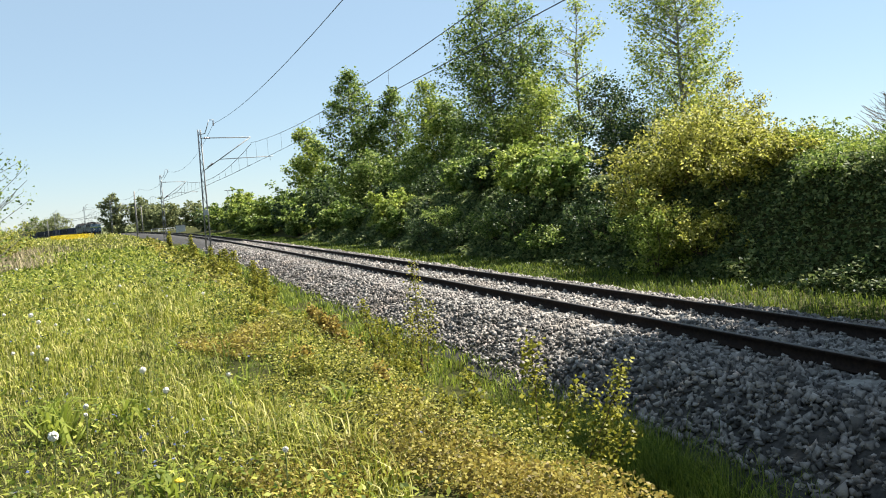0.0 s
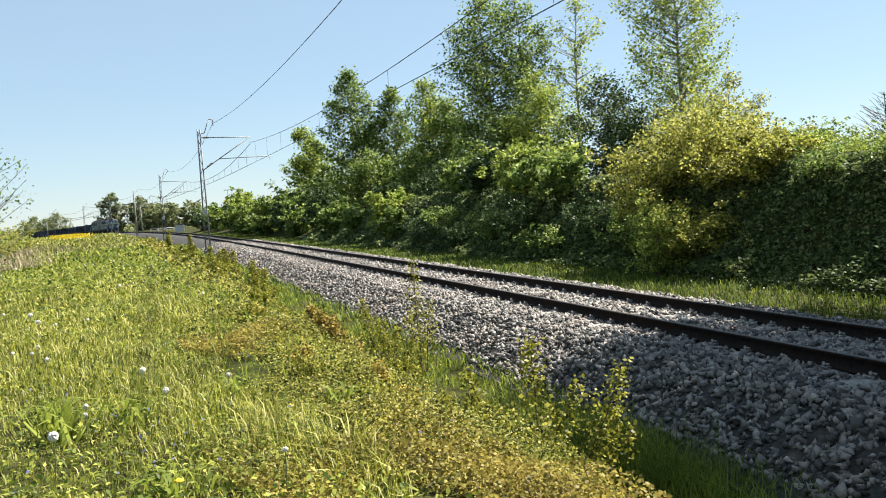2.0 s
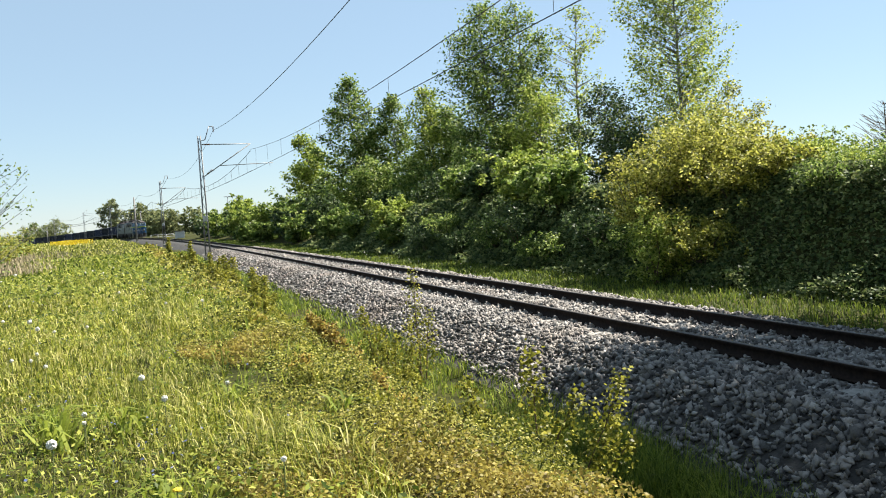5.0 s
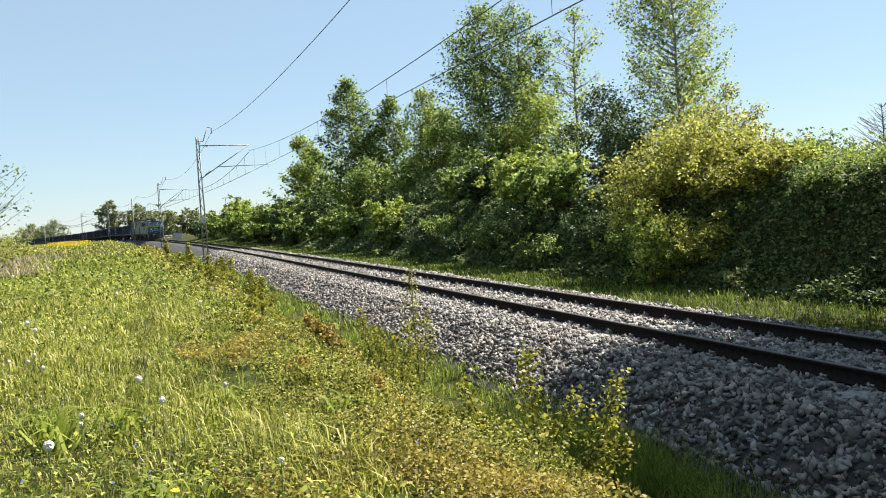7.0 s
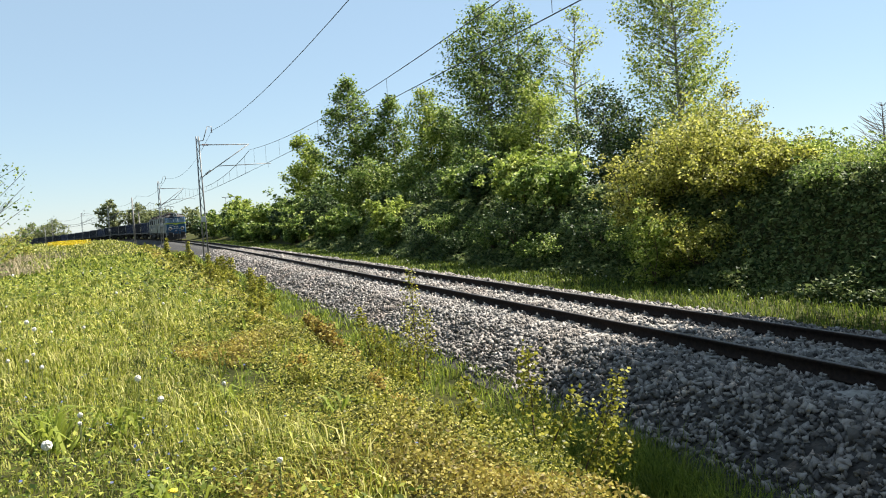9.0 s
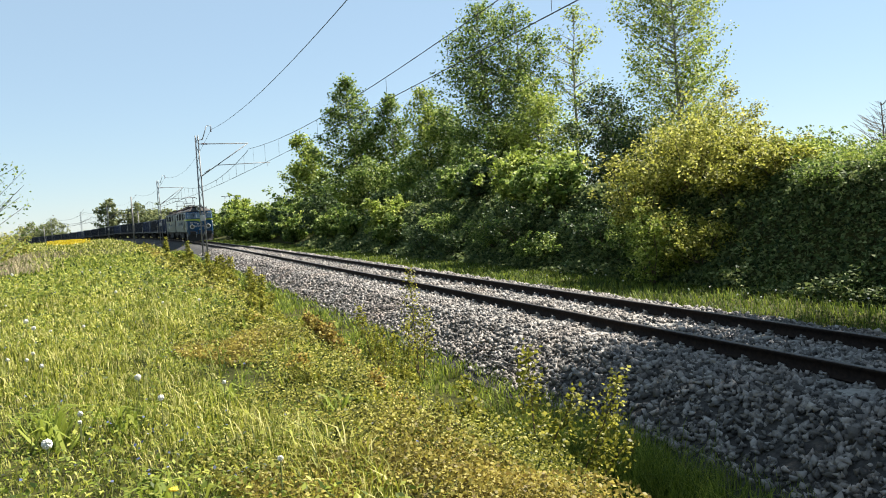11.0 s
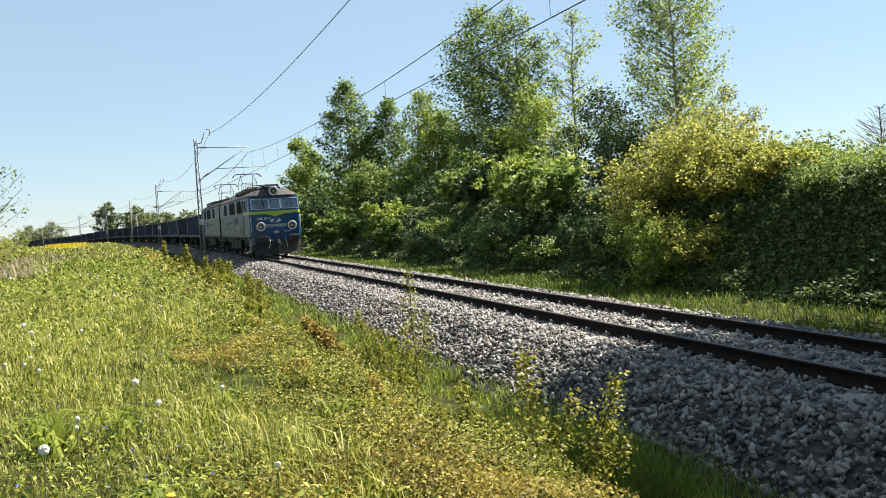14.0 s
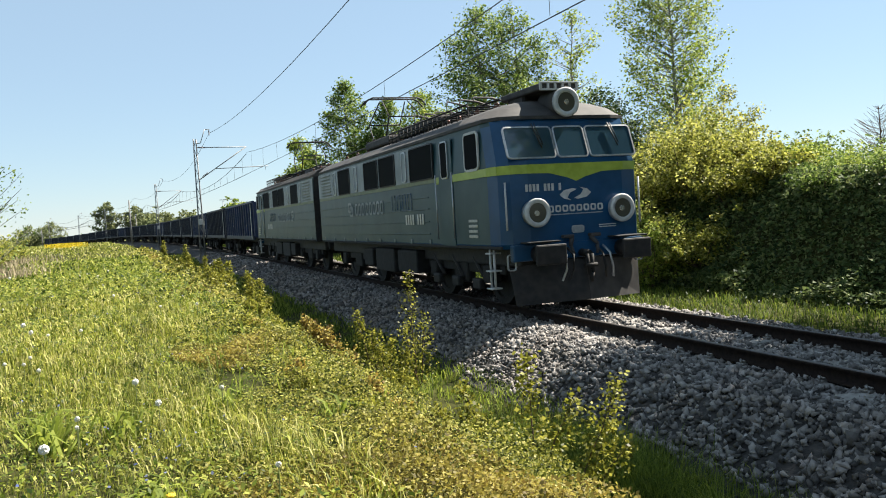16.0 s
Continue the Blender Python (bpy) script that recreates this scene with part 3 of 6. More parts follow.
def bush(x, y, h, r, leaves, size, material, label, stems=7, name="bush", group="bushes along the bank", z=None, tuft=0.24, bark=None, category="bush"):
    """Several leaning stems from one stool, hung with leaf clumps to the ground."""
    z = foot(x, y) - 0.06 if z is None else z
    ob = thing(name, pose(x, y, z), label, category, group)
    cs, rs = [], []
    for i in range(stems):
        az = i * 2 * math.pi / stems + rng.uniform(-0.4, 0.4)
        spread = rng.uniform(0.25, 1.0) * r
        hh = h * rng.uniform(0.65, 1.0) * (1 - 0.25 * (spread / r) ** 2)
        t = np.linspace(0, 1, 7)[:, None]
        p = np.array([[math.cos(az), math.sin(az), 0]]) * spread * t ** 0.8 + np.array([[0, 0, 1.0]]) * hh * t
        p += np.cumsum(rng.normal(0, r * 0.03, (7, 3)), 0) * (t > 0)
        V, Q = tube_np(p, np.linspace(0.012 + h * 0.006, 0.005, 7), 5)
        part_np("stem", mesh_np("stem", V, Q, mats=[bark or M["twig"]], smooth=True), ob)
        for j in range(18):
            g = rng.uniform(0.1, 1.0)
            b = np.array([np.interp(g, t[:, 0], p[:, k]) for k in range(3)])
            dd = rng.normal(0, 1, 3)
            dd[2] = abs(dd[2]) * 0.5
            cs.append(b + dd * np.array([0.28, 0.28, 0.42]) * r)
            rs.append(r * tuft * rng.uniform(0.25, 0.95))
        cs.append(p[-1])
        rs.append(r * tuft * 0.7)
    v, q = clump_leaves(np.array(cs), np.array(rs), max(4, int(2.3 * leaves / len(cs))), size, 0.8)
    v[:, 2] = np.maximum(v[:, 2], 0.02)
    part_np("foliage", mesh_np("foliage", v, q, mats=[material]), ob)
    return ob


def sapling(s, u, h, leaves, size, lean=(0.0, 0.0), label="slender aspen sapling with yellow-green round leaves", material=None, fork=3):
    p0 = at(s, u, 0)
    z = float(ground_z(s, u)) - 0.03
    ob = thing("sapling", pose(p0[0], p0[1], z), label, "sapling", "aspen saplings in the ditch")
    cs = []
    for i in range(fork):
        hh = h * (1.0 if i == 0 else rng.uniform(0.45, 0.8))
        az = rng.uniform(0, 6.28)
        t = np.linspace(0, 1, 8)[:, None]
        out = 0.0 if i == 0 else rng.uniform(0.12, 0.3) * h
        p = np.array([[lean[0], lean[1], 0]]) * hh * t ** 1.4 + np.array([[math.cos(az), math.sin(az), 0]]) * out * t + np.array([[0, 0, 1.0]]) * hh * t
        p += np.cumsum(rng.normal(0, 0.012 * h, (8, 3)), 0) * (t > 0)
        v, q = tube_np(p, np.linspace(0.004 + 0.006 * h, 0.002, 8), 5)
        part_np("stem", mesh_np("stem", v, q, mats=[M["twig"]], smooth=True), ob)
        k = int(3.6 * leaves * hh / h / (1 + 0.6 * (fork - 1)))
        g = rng.uniform(0.12, 1.02, k)
        c = np.stack([np.interp(g, t[:, 0], p[:, j]) for j in range(3)], 1)
        cs.append(c + rng.normal(0, 1, (k, 3)) * (0.022 + 0.075 * h * (1.05 - np.minimum(g, 1.04)) ** 0.7)[:, None])
    c = np.concatenate(cs)
    c[:, 2] = np.maximum(c[:, 2], 0.03)
    v, q = leaves_np(c, 0.72 * size * rng.uniform(0.6, 1.25, len(c)), 0.85, 0.1, -0.3)
    part_np("leaves", mesh_np("leaves", v, q, mats=[material or M["sapling"]]), ob)
    return ob


def scatter(n, r0, r1, a0, a1, power=1.0):
    """Random world points in a wedge about the camera, thinning outwards."""
    t = rng.uniform(0, 1, n)
    if power == 1.0:
        r = r0 * (r1 / r0) ** t
    else:
        k = 2 - power
        r = (r0 ** k + t * (r1 ** k - r0 ** k)) ** (1 / k)
    a = np.radians(rng.uniform(a0, a1, n))
    return r * np.sin(a), r * np.cos(a), r


def build_meadow():
    # grass on the near side of the ditch
    P, H, W, L = [], [], [], []
    for n, r0, r1, pw in ((190000, 2.2, 13.0, 1.1), (80000, 13.0, 48.0, 1.3), (75000, 44.0, 190.0, 1.3)):
        x, y, r = scatter(n, r0, r1, -33, 24, pw)
        s, u = su(x, y)
        k = (u < -7.1 + 0.3 * wob(x, y, 1.1) + 0.35 * step(4, 14, r)) & (s < 185)
        x, y, r, s, u = x[k], y[k], r[k], s[k], u[k]
        P.append(np.stack([x, y, ground_z(s, u) - 0.01], 1))
        tall = 0.6 + 0.5 * np.clip(wob(x, y, 0.9), -1, 1) + 0.5 * step(0.45, 0.95, wob(x + 3, y - 5, 0.6))
        H.append((0.045 + 0.13 * rng.uniform(0, 1, len(x)) ** 2.2) * np.maximum(tall, 0.35) * (1 + r / 60))
        W.append(0.0045 * rng.uniform(0.7, 1.6, len(x)) * np.maximum(1, r / 4.5))
        L.append(rng.uniform(0.1, 1.1, len(x)))
    v, q, t = blades_np(np.concatenate(P), np.concatenate(H), np.concatenate(W), np.concatenate(L))
    tagged(new("meadow_grass", mesh_np("meadow_grass", v, q, t, [M["grass"]])), "sunlit green meadow grass with dry blades and painted-in pale highlights", "grass", kind="stuff")
    # low broad-leaved weeds between the blades
    x, y, r = scatter(170000, 2.2, 60.0, -33, 22, 1.15)
    s, u = su(x, y)
    k = (u < -6.8 + 0.5 * step(4, 14, r)) & ((wob(x, y, 1.6) + wob(x * 2, y * 2, 1.1)) > -0.5)
    x, y, r, s, u = x[k], y[k], r[k], s[k], u[k]
    pos = np.stack([x, y, ground_z(s, u) + rng.uniform(0.0, 0.12, len(x))], 1)
    v, q = leaves_np(pos, rng.uniform(0.012, 0.036, len(x)) * np.maximum(1, r / 6), 0.5, 0.9, 0.25)
    tagged(new("meadow_weeds", mesh_np("meadow_weeds", v, q, mats=[M["weed"]])), "low green broad-leaved weeds in the meadow", "weeds", kind="stuff")
    # speckle of small blue and white flowers
    x, y, r = scatter(2600, 2.4, 30.0, -33, 6, 1.2)
    s, u = su(x, y)
    k = (u < -6.4) & (wob(x, y, 2.3) > 0.15)
    pos = np.stack([x[k], y[k], ground_z(s[k], u[k]) + rng.uniform(0.05, 0.13, k.sum())], 1)
    v, q = leaves_np(pos, rng.uniform(0.010, 0.018, len(pos)) * np.maximum(1, r[k] / 8), 0.9, 1.0, 0.0)
    tagged(new("blue_flowers", mesh_np("blue_flowers", v, q, mats=[M["blue_petal"]])), "tiny pale blue flowers among the grass", "flowers", kind="stuff")


def build_ditch():
    # leafy undergrowth on the bank of the ditch
    far, near = scatter(420000, 2.2, 85.0, -27, 22, 1.12), scatter(260000, 2.2, 8.5, -20, 28, 0.6)
    x, y, r = (np.concatenate(p) for p in zip(far, near))
    s, u = su(x, y)
    k = (u < np.where(s > -1, -5.5, -5.35) + 0.3 * wob(s, u, 0.9)) & (u > -7.2 + 0.35 * wob(s + 4, u, 1.3) + 0.3 * step(5, 15, r)) & (wob(s * 2.2, u * 2.6, 1.3) > -0.5)
    s, u = s[k], u[k]
    p = at(s, u, 0)
    d = np.hypot(p[:, 0], p[:, 1])
    hgt = 0.26 + 0.34 * wob(s * 2.2, u * 2.6, 1.3)
    hgt = hgt * (0.3 + 0.7 * step(-7.3, -6.0, u)) * np.maximum(0.45 + 0.55 * step(3, 9, s), 0.6 * step(0.0, -2.0, s)) * (0.4 + 0.6 * step(-5.2, -5.8, u))
    p[:, 2] = ground_z(s, u) + np.maximum(hgt, 0.06) * rng.uniform(0.05, 1.0, len(s)) ** 0.7
    v, q = leaves_np(p, rng.uniform(0.6, 1.35, len(s)) * np.maximum(0.016, 0.0034 * d), 0.75, 0.25, -0.1)
    tagged(new("ditch_undergrowth", mesh_np("ditch_undergrowth", v, q, mats=[M["ditch"]])), "yellow-green and rusty leafy undergrowth in the ditch", "undergrowth", kind="stuff")
    # softer grass tufts at the ballast edge
    x, y, r = scatter(330000, 3.0, 90.0, -25, 30, 1.05)
    s, u = su(x, y)
    k = (u > -7.2) & (u < -2.72 + 0.12 * wob(s, u, 1.3)) & (wob(s * 0.8, u, 1.5) > -0.45) & ((u > -5.3) | (rng.uniform(0, 1, len(u)) < 0.12))
    s, u = s[k], u[k]
    p = at(s, u, 0)
    d = np.hypot(p[:, 0], p[:, 1])
    edge = step(-2.6, -3.0, u)
    p[:, 2] = np.maximum(ground_z(s, u), bed_z(u) - 0.03) - 0.02
    v, q, t = blades_np(p, (0.09 + 0.2 * rng.uniform(0, 1, len(s))) * (0.4 + 0.6 * edge), 0.006 * np.maximum(1, d / 5), rng.uniform(0.15, 0.9, len(s)))
    tagged(new("ditch_grass", mesh_np("ditch_grass", v, q, t, [M["lush"]])), "soft fresh grass along the ballast edge", "grass", kind="stuff")
    s, u = rng.normal(-1.1, 0.8, 9000), rng.normal(-3.45, 0.22, 9000)
    p = at(s, u, 0)
    p[:, 2] = np.maximum(ground_z(s, u), bed_z(u) - 0.05) - 0.02
    v, q, t = blades_np(p, rng.uniform(0.2, 0.5, len(s)), np.full(len(s), 0.0065), rng.uniform(0.15, 0.8, len(s)))
    tagged(new("grass_tuft", mesh_np("grass_tuft", v, q, t, [M["lush"]])), "deep soft grass tuft at the foot of the ballast", "grass", kind="stuff")
    # bare sandy scrape
    bm = bmesh.new()
    c = at(-3.65, -6.5)
    bmesh.ops.create_icosphere(bm, subdivisions=3, radius=1.0)
    for vt in bm.verts:
        n = noise.noise(vt.co * 2.2) * 0.3
        vt.co = Vector((vt.co.x * (0.2 + n * 0.2), vt.co.y * (0.13 + n * 0.12), vt.co.z * 0.03))
    ob = part("sand_patch", bm, M["sand"])
    ob.matrix_world = pose(c[0], c[1], float(ground_z(-3.65, -6.5)) + 0.012, 0, 14, 20)
    tagged(ob, "bare patch of dry sand on the bank", "sand", kind="structure")
    # saplings: tall ones near the ballast foot, low ones along the bank
    for s, u, h, n, size, lean, leaf in SAPLINGS:
        sapling(s, u, h, n, size, lean, "rusty young aspen sucker with reddish leaves" if leaf == "rusty" else "slender aspen sapling with yellow-green round leaves", M[leaf])
    for i in range(34):
        s, u = rng.uniform(-4.3, 0.5), rng.uniform(-6.8, -5.8)
        sapling(s, u, rng.uniform(0.1, 0.2), int(rng.uniform(120, 190)), 0.03, rng.normal(0, 0.15, 2), "low rusty-tipped aspen sucker" if i % 3 == 0 else "low yellow-green aspen sucker", M["rusty" if i % 3 == 0 else "sapling"], fork=4)
    for i in range(70):
        s = -4.0 + 46 * rng.uniform(0, 1) ** 1.5
        u = rng.normal(-6.2, 0.2) if s > -1 else rng.uniform(-6.3, -5.2)
        h = rng.uniform(0.3, 0.6) if s > 5 else rng.uniform(0.14, 0.3)
        sapling(s, u, h, int(170 + 240 * h), 0.028 if s < 1 else 0.045 if s < 8 else 0.065, rng.normal(0, 0.12, 2), "low aspen sucker with yellow-green leaves", fork=4)


SAPLINGS = [
    (-3.68, -5.56, 0.86, 330, 0.042, (0.03, 0.0), "sapling"), (-3.55, -5.75, 0.55, 240, 0.04, (-0.3, 0.0), "sapling"),
    (-3.1, -4.98, 1.05, 380, 0.045, (0.4, 0.05), "sapling"), (-3.0, -5.1, 0.7, 240, 0.042, (-0.1, 0.0), "sapling"),
    (4.04, -3.66, 1.75, 260, 0.06, (-0.08, 0.0), "sapling"), (3.34, -4.6, 1.25, 260, 0.058, (-0.14, 0.0), "sapling"),
    (2.3, -4.6, 0.9, 300, 0.055, (0.05, 0.0), "sapling"), (2.9, -4.3, 0.8, 240, 0.055, (0.1, 0.05), "sapling"), (1.7, -4.9, 0.75, 280, 0.05, (0.0, 0.0), "sapling"),
    (-0.4, -6.1, 0.36, 420, 0.04, (0.0, 0.0), "rusty"), (-1.0, -6.15, 0.34, 400, 0.036, (0.1, 0.0), "rusty"), (0.2, -6.05, 0.36, 400, 0.042, (-0.1, 0.0), "rusty"),
    (-1.7, -6.2, 0.3, 360, 0.034, (0.0, 0.0), "rusty"), (-2.4, -6.3, 0.28, 320, 0.03, (0.0, 0.0), "rusty"), (-3.2, -6.35, 0.2, 300, 0.028, (0.0, 0.0), "rusty"), (2.2, -6.25, 0.36, 380, 0.045, (0.0, 0.0), "sapling"),
    (7.4, -5.5, 0.85, 340, 0.06, (0.05, 0.0), "sapling"), (8.3, -5.7, 0.8, 320, 0.06, (0.1, 0.0), "sapling"), (12.7, -5.5, 0.98, 340, 0.075, (0.0, 0.0), "sapling"),
    (16.0, -5.5, 1.1, 320, 0.085, (0.05, 0.0), "sapling"), (20.0, -5.2, 1.1, 300, 0.09, (0.0, 0.0), "sapling"), (27.0, -5.0, 1.2, 320, 0.1, (0.05, 0.0), "sapling"),
    (36.0, -5.2, 1.5, 380, 0.12, (0.0, 0.0), "sapling"), (60.0, -5.3, 1.5, 380, 0.15, (0.08, 0.0), "sapling")]


def dandelion(x, y, h, r, bloom=False):
    ob = thing("dandelion", pose(x, y, foot(x, y) - 0.01), "yellow dandelion flower in the grass" if bloom else "white dandelion seed head on a thin stalk", "dandelion", "dandelions in the meadow")
    v, q = tube_np(np.array([[0, 0, 0], [0.01, 0.005, h * 0.5], [0.012, 0.0, h]]), 0.0022, 5)
    part_np("stalk", mesh_np("stalk", v, q, mats=[M["stalk"]], smooth=True), ob)
    bm = bmesh.new()
    bmesh.ops.create_icosphere(bm, subdivisions=3, radius=r)
    for vt in bm.verts:
        vt.co *= 0.8 + 0.12 * rng.uniform(-1, 1)
        if bloom:
            vt.co.z *= 0.4
        vt.co += Vector((0.012, 0, h + (0.3 if bloom else 0.8) * r))
    part("flower" if bloom else "seed_head", bm, M["yellow_petal"] if bloom else M["clock"], ob, "yellow petals" if bloom else "fluffy white seed head")


def build_dandelions():
    for x, y, h, r in DANDELIONS:
        dandelion(x, y, h - 0.02, r)
    dandelion(-0.93, 2.62, 0.1, 0.02, True)
    for i in range(20):
        x, y, rr = scatter(1, 6.0, 34.0, -32, -14, 1.0)
        s, u = su(x, y)
        if u[0] < -7:
            dandelion(float(x[0]), float(y[0]), rng.uniform(0.15, 0.28), 0.016 * max(1, rr[0] / 14))
    # flowers on the far strip
    for i in range(46):
        s, u = rng.uniform(-1, 45), rng.uniform(3.4, 5.2)
        p = at(s, u)
        dandelion(float(p[0]), float(p[1]), rng.uniform(0.2, 0.32), 0.022)


DANDELIONS = [
    (-1.50, 2.96, 0.2, 0.023),
    (-1.34, 3.72, 0.2, 0.018),
    (-1.67, 4.32, 0.2, 0.021),
    (-1.59, 3.44, 0.2, 0.014),
    (-0.56, 2.56, 0.2, 0.012),
    (-3.73, 7.20, 0.2, 0.025),
    (-1.53, 3.30, 0.2, 0.010),
    (-1.15, 4.10, 0.2, 0.013),
    (-3.25, 6.38, 0.2, 0.020),
    (-2.76, 5.06, 0.2, 0.014),
    (-2.62, 5.02, 0.2, 0.014),
    (-2.42, 4.80, 0.2, 0.015),
    (-2.69, 5.24, 0.2, 0.013),
    (-4.41, 10.92, 0.2, 0.023),
    (-12.64, 23.88, 0.2, 0.050),
    (-3.02, 6.18, 0.2, 0.013),
]


def build_rosettes():
    # clumps of strap leaves in the near meadow
    for x, y, n, L in ((-1.75, 3.55, 46, 0.26), (-1.5, 3.75, 36, 0.24), (-1.95, 3.85, 30, 0.22), (-0.98, 2.75, 26, 0.16), (-1.15, 4.3, 26, 0.22), (-0.55, 3.9, 24, 0.2)):
        ob = thing("leaf_rosette", pose(x, y, foot(x, y)), "rosette of dark green strap-like leaves in the grass", "weed", "leaf rosettes in the meadow")
        for k in range(3):
            m = n // 3
            pos = rng.normal(0, 0.05, (m, 3)) * np.array([1, 1, 0.1])
            v, q, t = blades_np(pos, np.full(m, L) * rng.uniform(0.6, 1.1, m), np.full(m, 0.014), rng.uniform(0.5, 1.4, m), 0.4)
            part_np("leaf_whorl", mesh_np("leaf_whorl", v, q, t, [M["lush"]]), ob)


def build_right_side():
    # lit grass strip beyond the far rail
    s, u = rng.uniform(-6, 130, 90000), rng.uniform(2.6, 6.0, 90000)
    k = rng.uniform(0, 1, len(s)) < np.exp(-np.maximum(s, 0) / 40) + 0.1
    s, u = s[k], u[k]
    p = at(s, u)
    d = np.hypot(p[:, 0], p[:, 1])
    p[:, 2] = ground_z(s, u) - 0.02
    v, q, t = blades_np(p, rng.uniform(0.07, 0.24, len(s)), 0.007 * np.maximum(1, d / 6), rng.uniform(0.1, 0.9, len(s)))
    tagged(new("strip_grass", mesh_np("strip_grass", v, q, t, [M["strip"]])), "strip of tall sunlit grass beyond the far rail", "grass", kind="stuff")
    # dark brambles over the bank
    s, u = rng.uniform(-8, 62, 200000), rng.uniform(5.4, 8.9, 200000)
    k = rng.uniform(0, 1, len(s)) < np.exp(-np.maximum(s - 6, 0) / 28)
    s, u = s[k], u[k]
    p = at(s, u)
    d = np.hypot(p[:, 0], p[:, 1])
    p[:, 2] = ground_z(s, u) + np.maximum(0.06, (0.28 + 0.26 * wob(s, u, 1.4)) * (1 - 0.6 * step(7.2, 8.6, u))) * rng.uniform(0, 1, len(s))
    v, t = leaves_tri(p, rng.uniform(0.06, 0.12, len(s)) * np.maximum(1, d / 20), 0.9, 0.3, -0.2)
    tagged(new("bank_brambles", mesh_np("bank_brambles", v, None, t, [M["bramble"]])), "dark brambles covering the shaded bank", "undergrowth", kind="stuff")
    for a in TREES:
        tree(*a[:6], M[a[6]], M[a[7]], a[8], **a[9])
    for a in BUSHES:
        bush(*a[:4], a[4], a[5], M[a[6]], a[7], **(a[8] if len(a) > 8 else {}))
    # bushes along the foot of the trees, farther down the line
    for i in range(8):
        p = at(13 + i * 2.6 + rng.uniform(-0.6, 0.6), rng.uniform(6.0, 7.0))
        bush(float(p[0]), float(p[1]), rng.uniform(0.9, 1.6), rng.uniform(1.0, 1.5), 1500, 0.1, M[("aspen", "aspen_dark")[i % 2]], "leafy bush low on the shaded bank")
    for i in range(24):
        s = 20 + i * 4.0 + rng.uniform(-1, 1)
        u = rng.uniform(6.2, 9.0)
        p = at(s, u)
        h = rng.uniform(1.4, 2.5) * (1 if s < 60 else 1.5)
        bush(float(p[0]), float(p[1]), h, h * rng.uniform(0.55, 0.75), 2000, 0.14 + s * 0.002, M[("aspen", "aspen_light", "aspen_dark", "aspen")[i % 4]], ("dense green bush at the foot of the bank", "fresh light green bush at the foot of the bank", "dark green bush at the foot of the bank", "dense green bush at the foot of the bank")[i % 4])


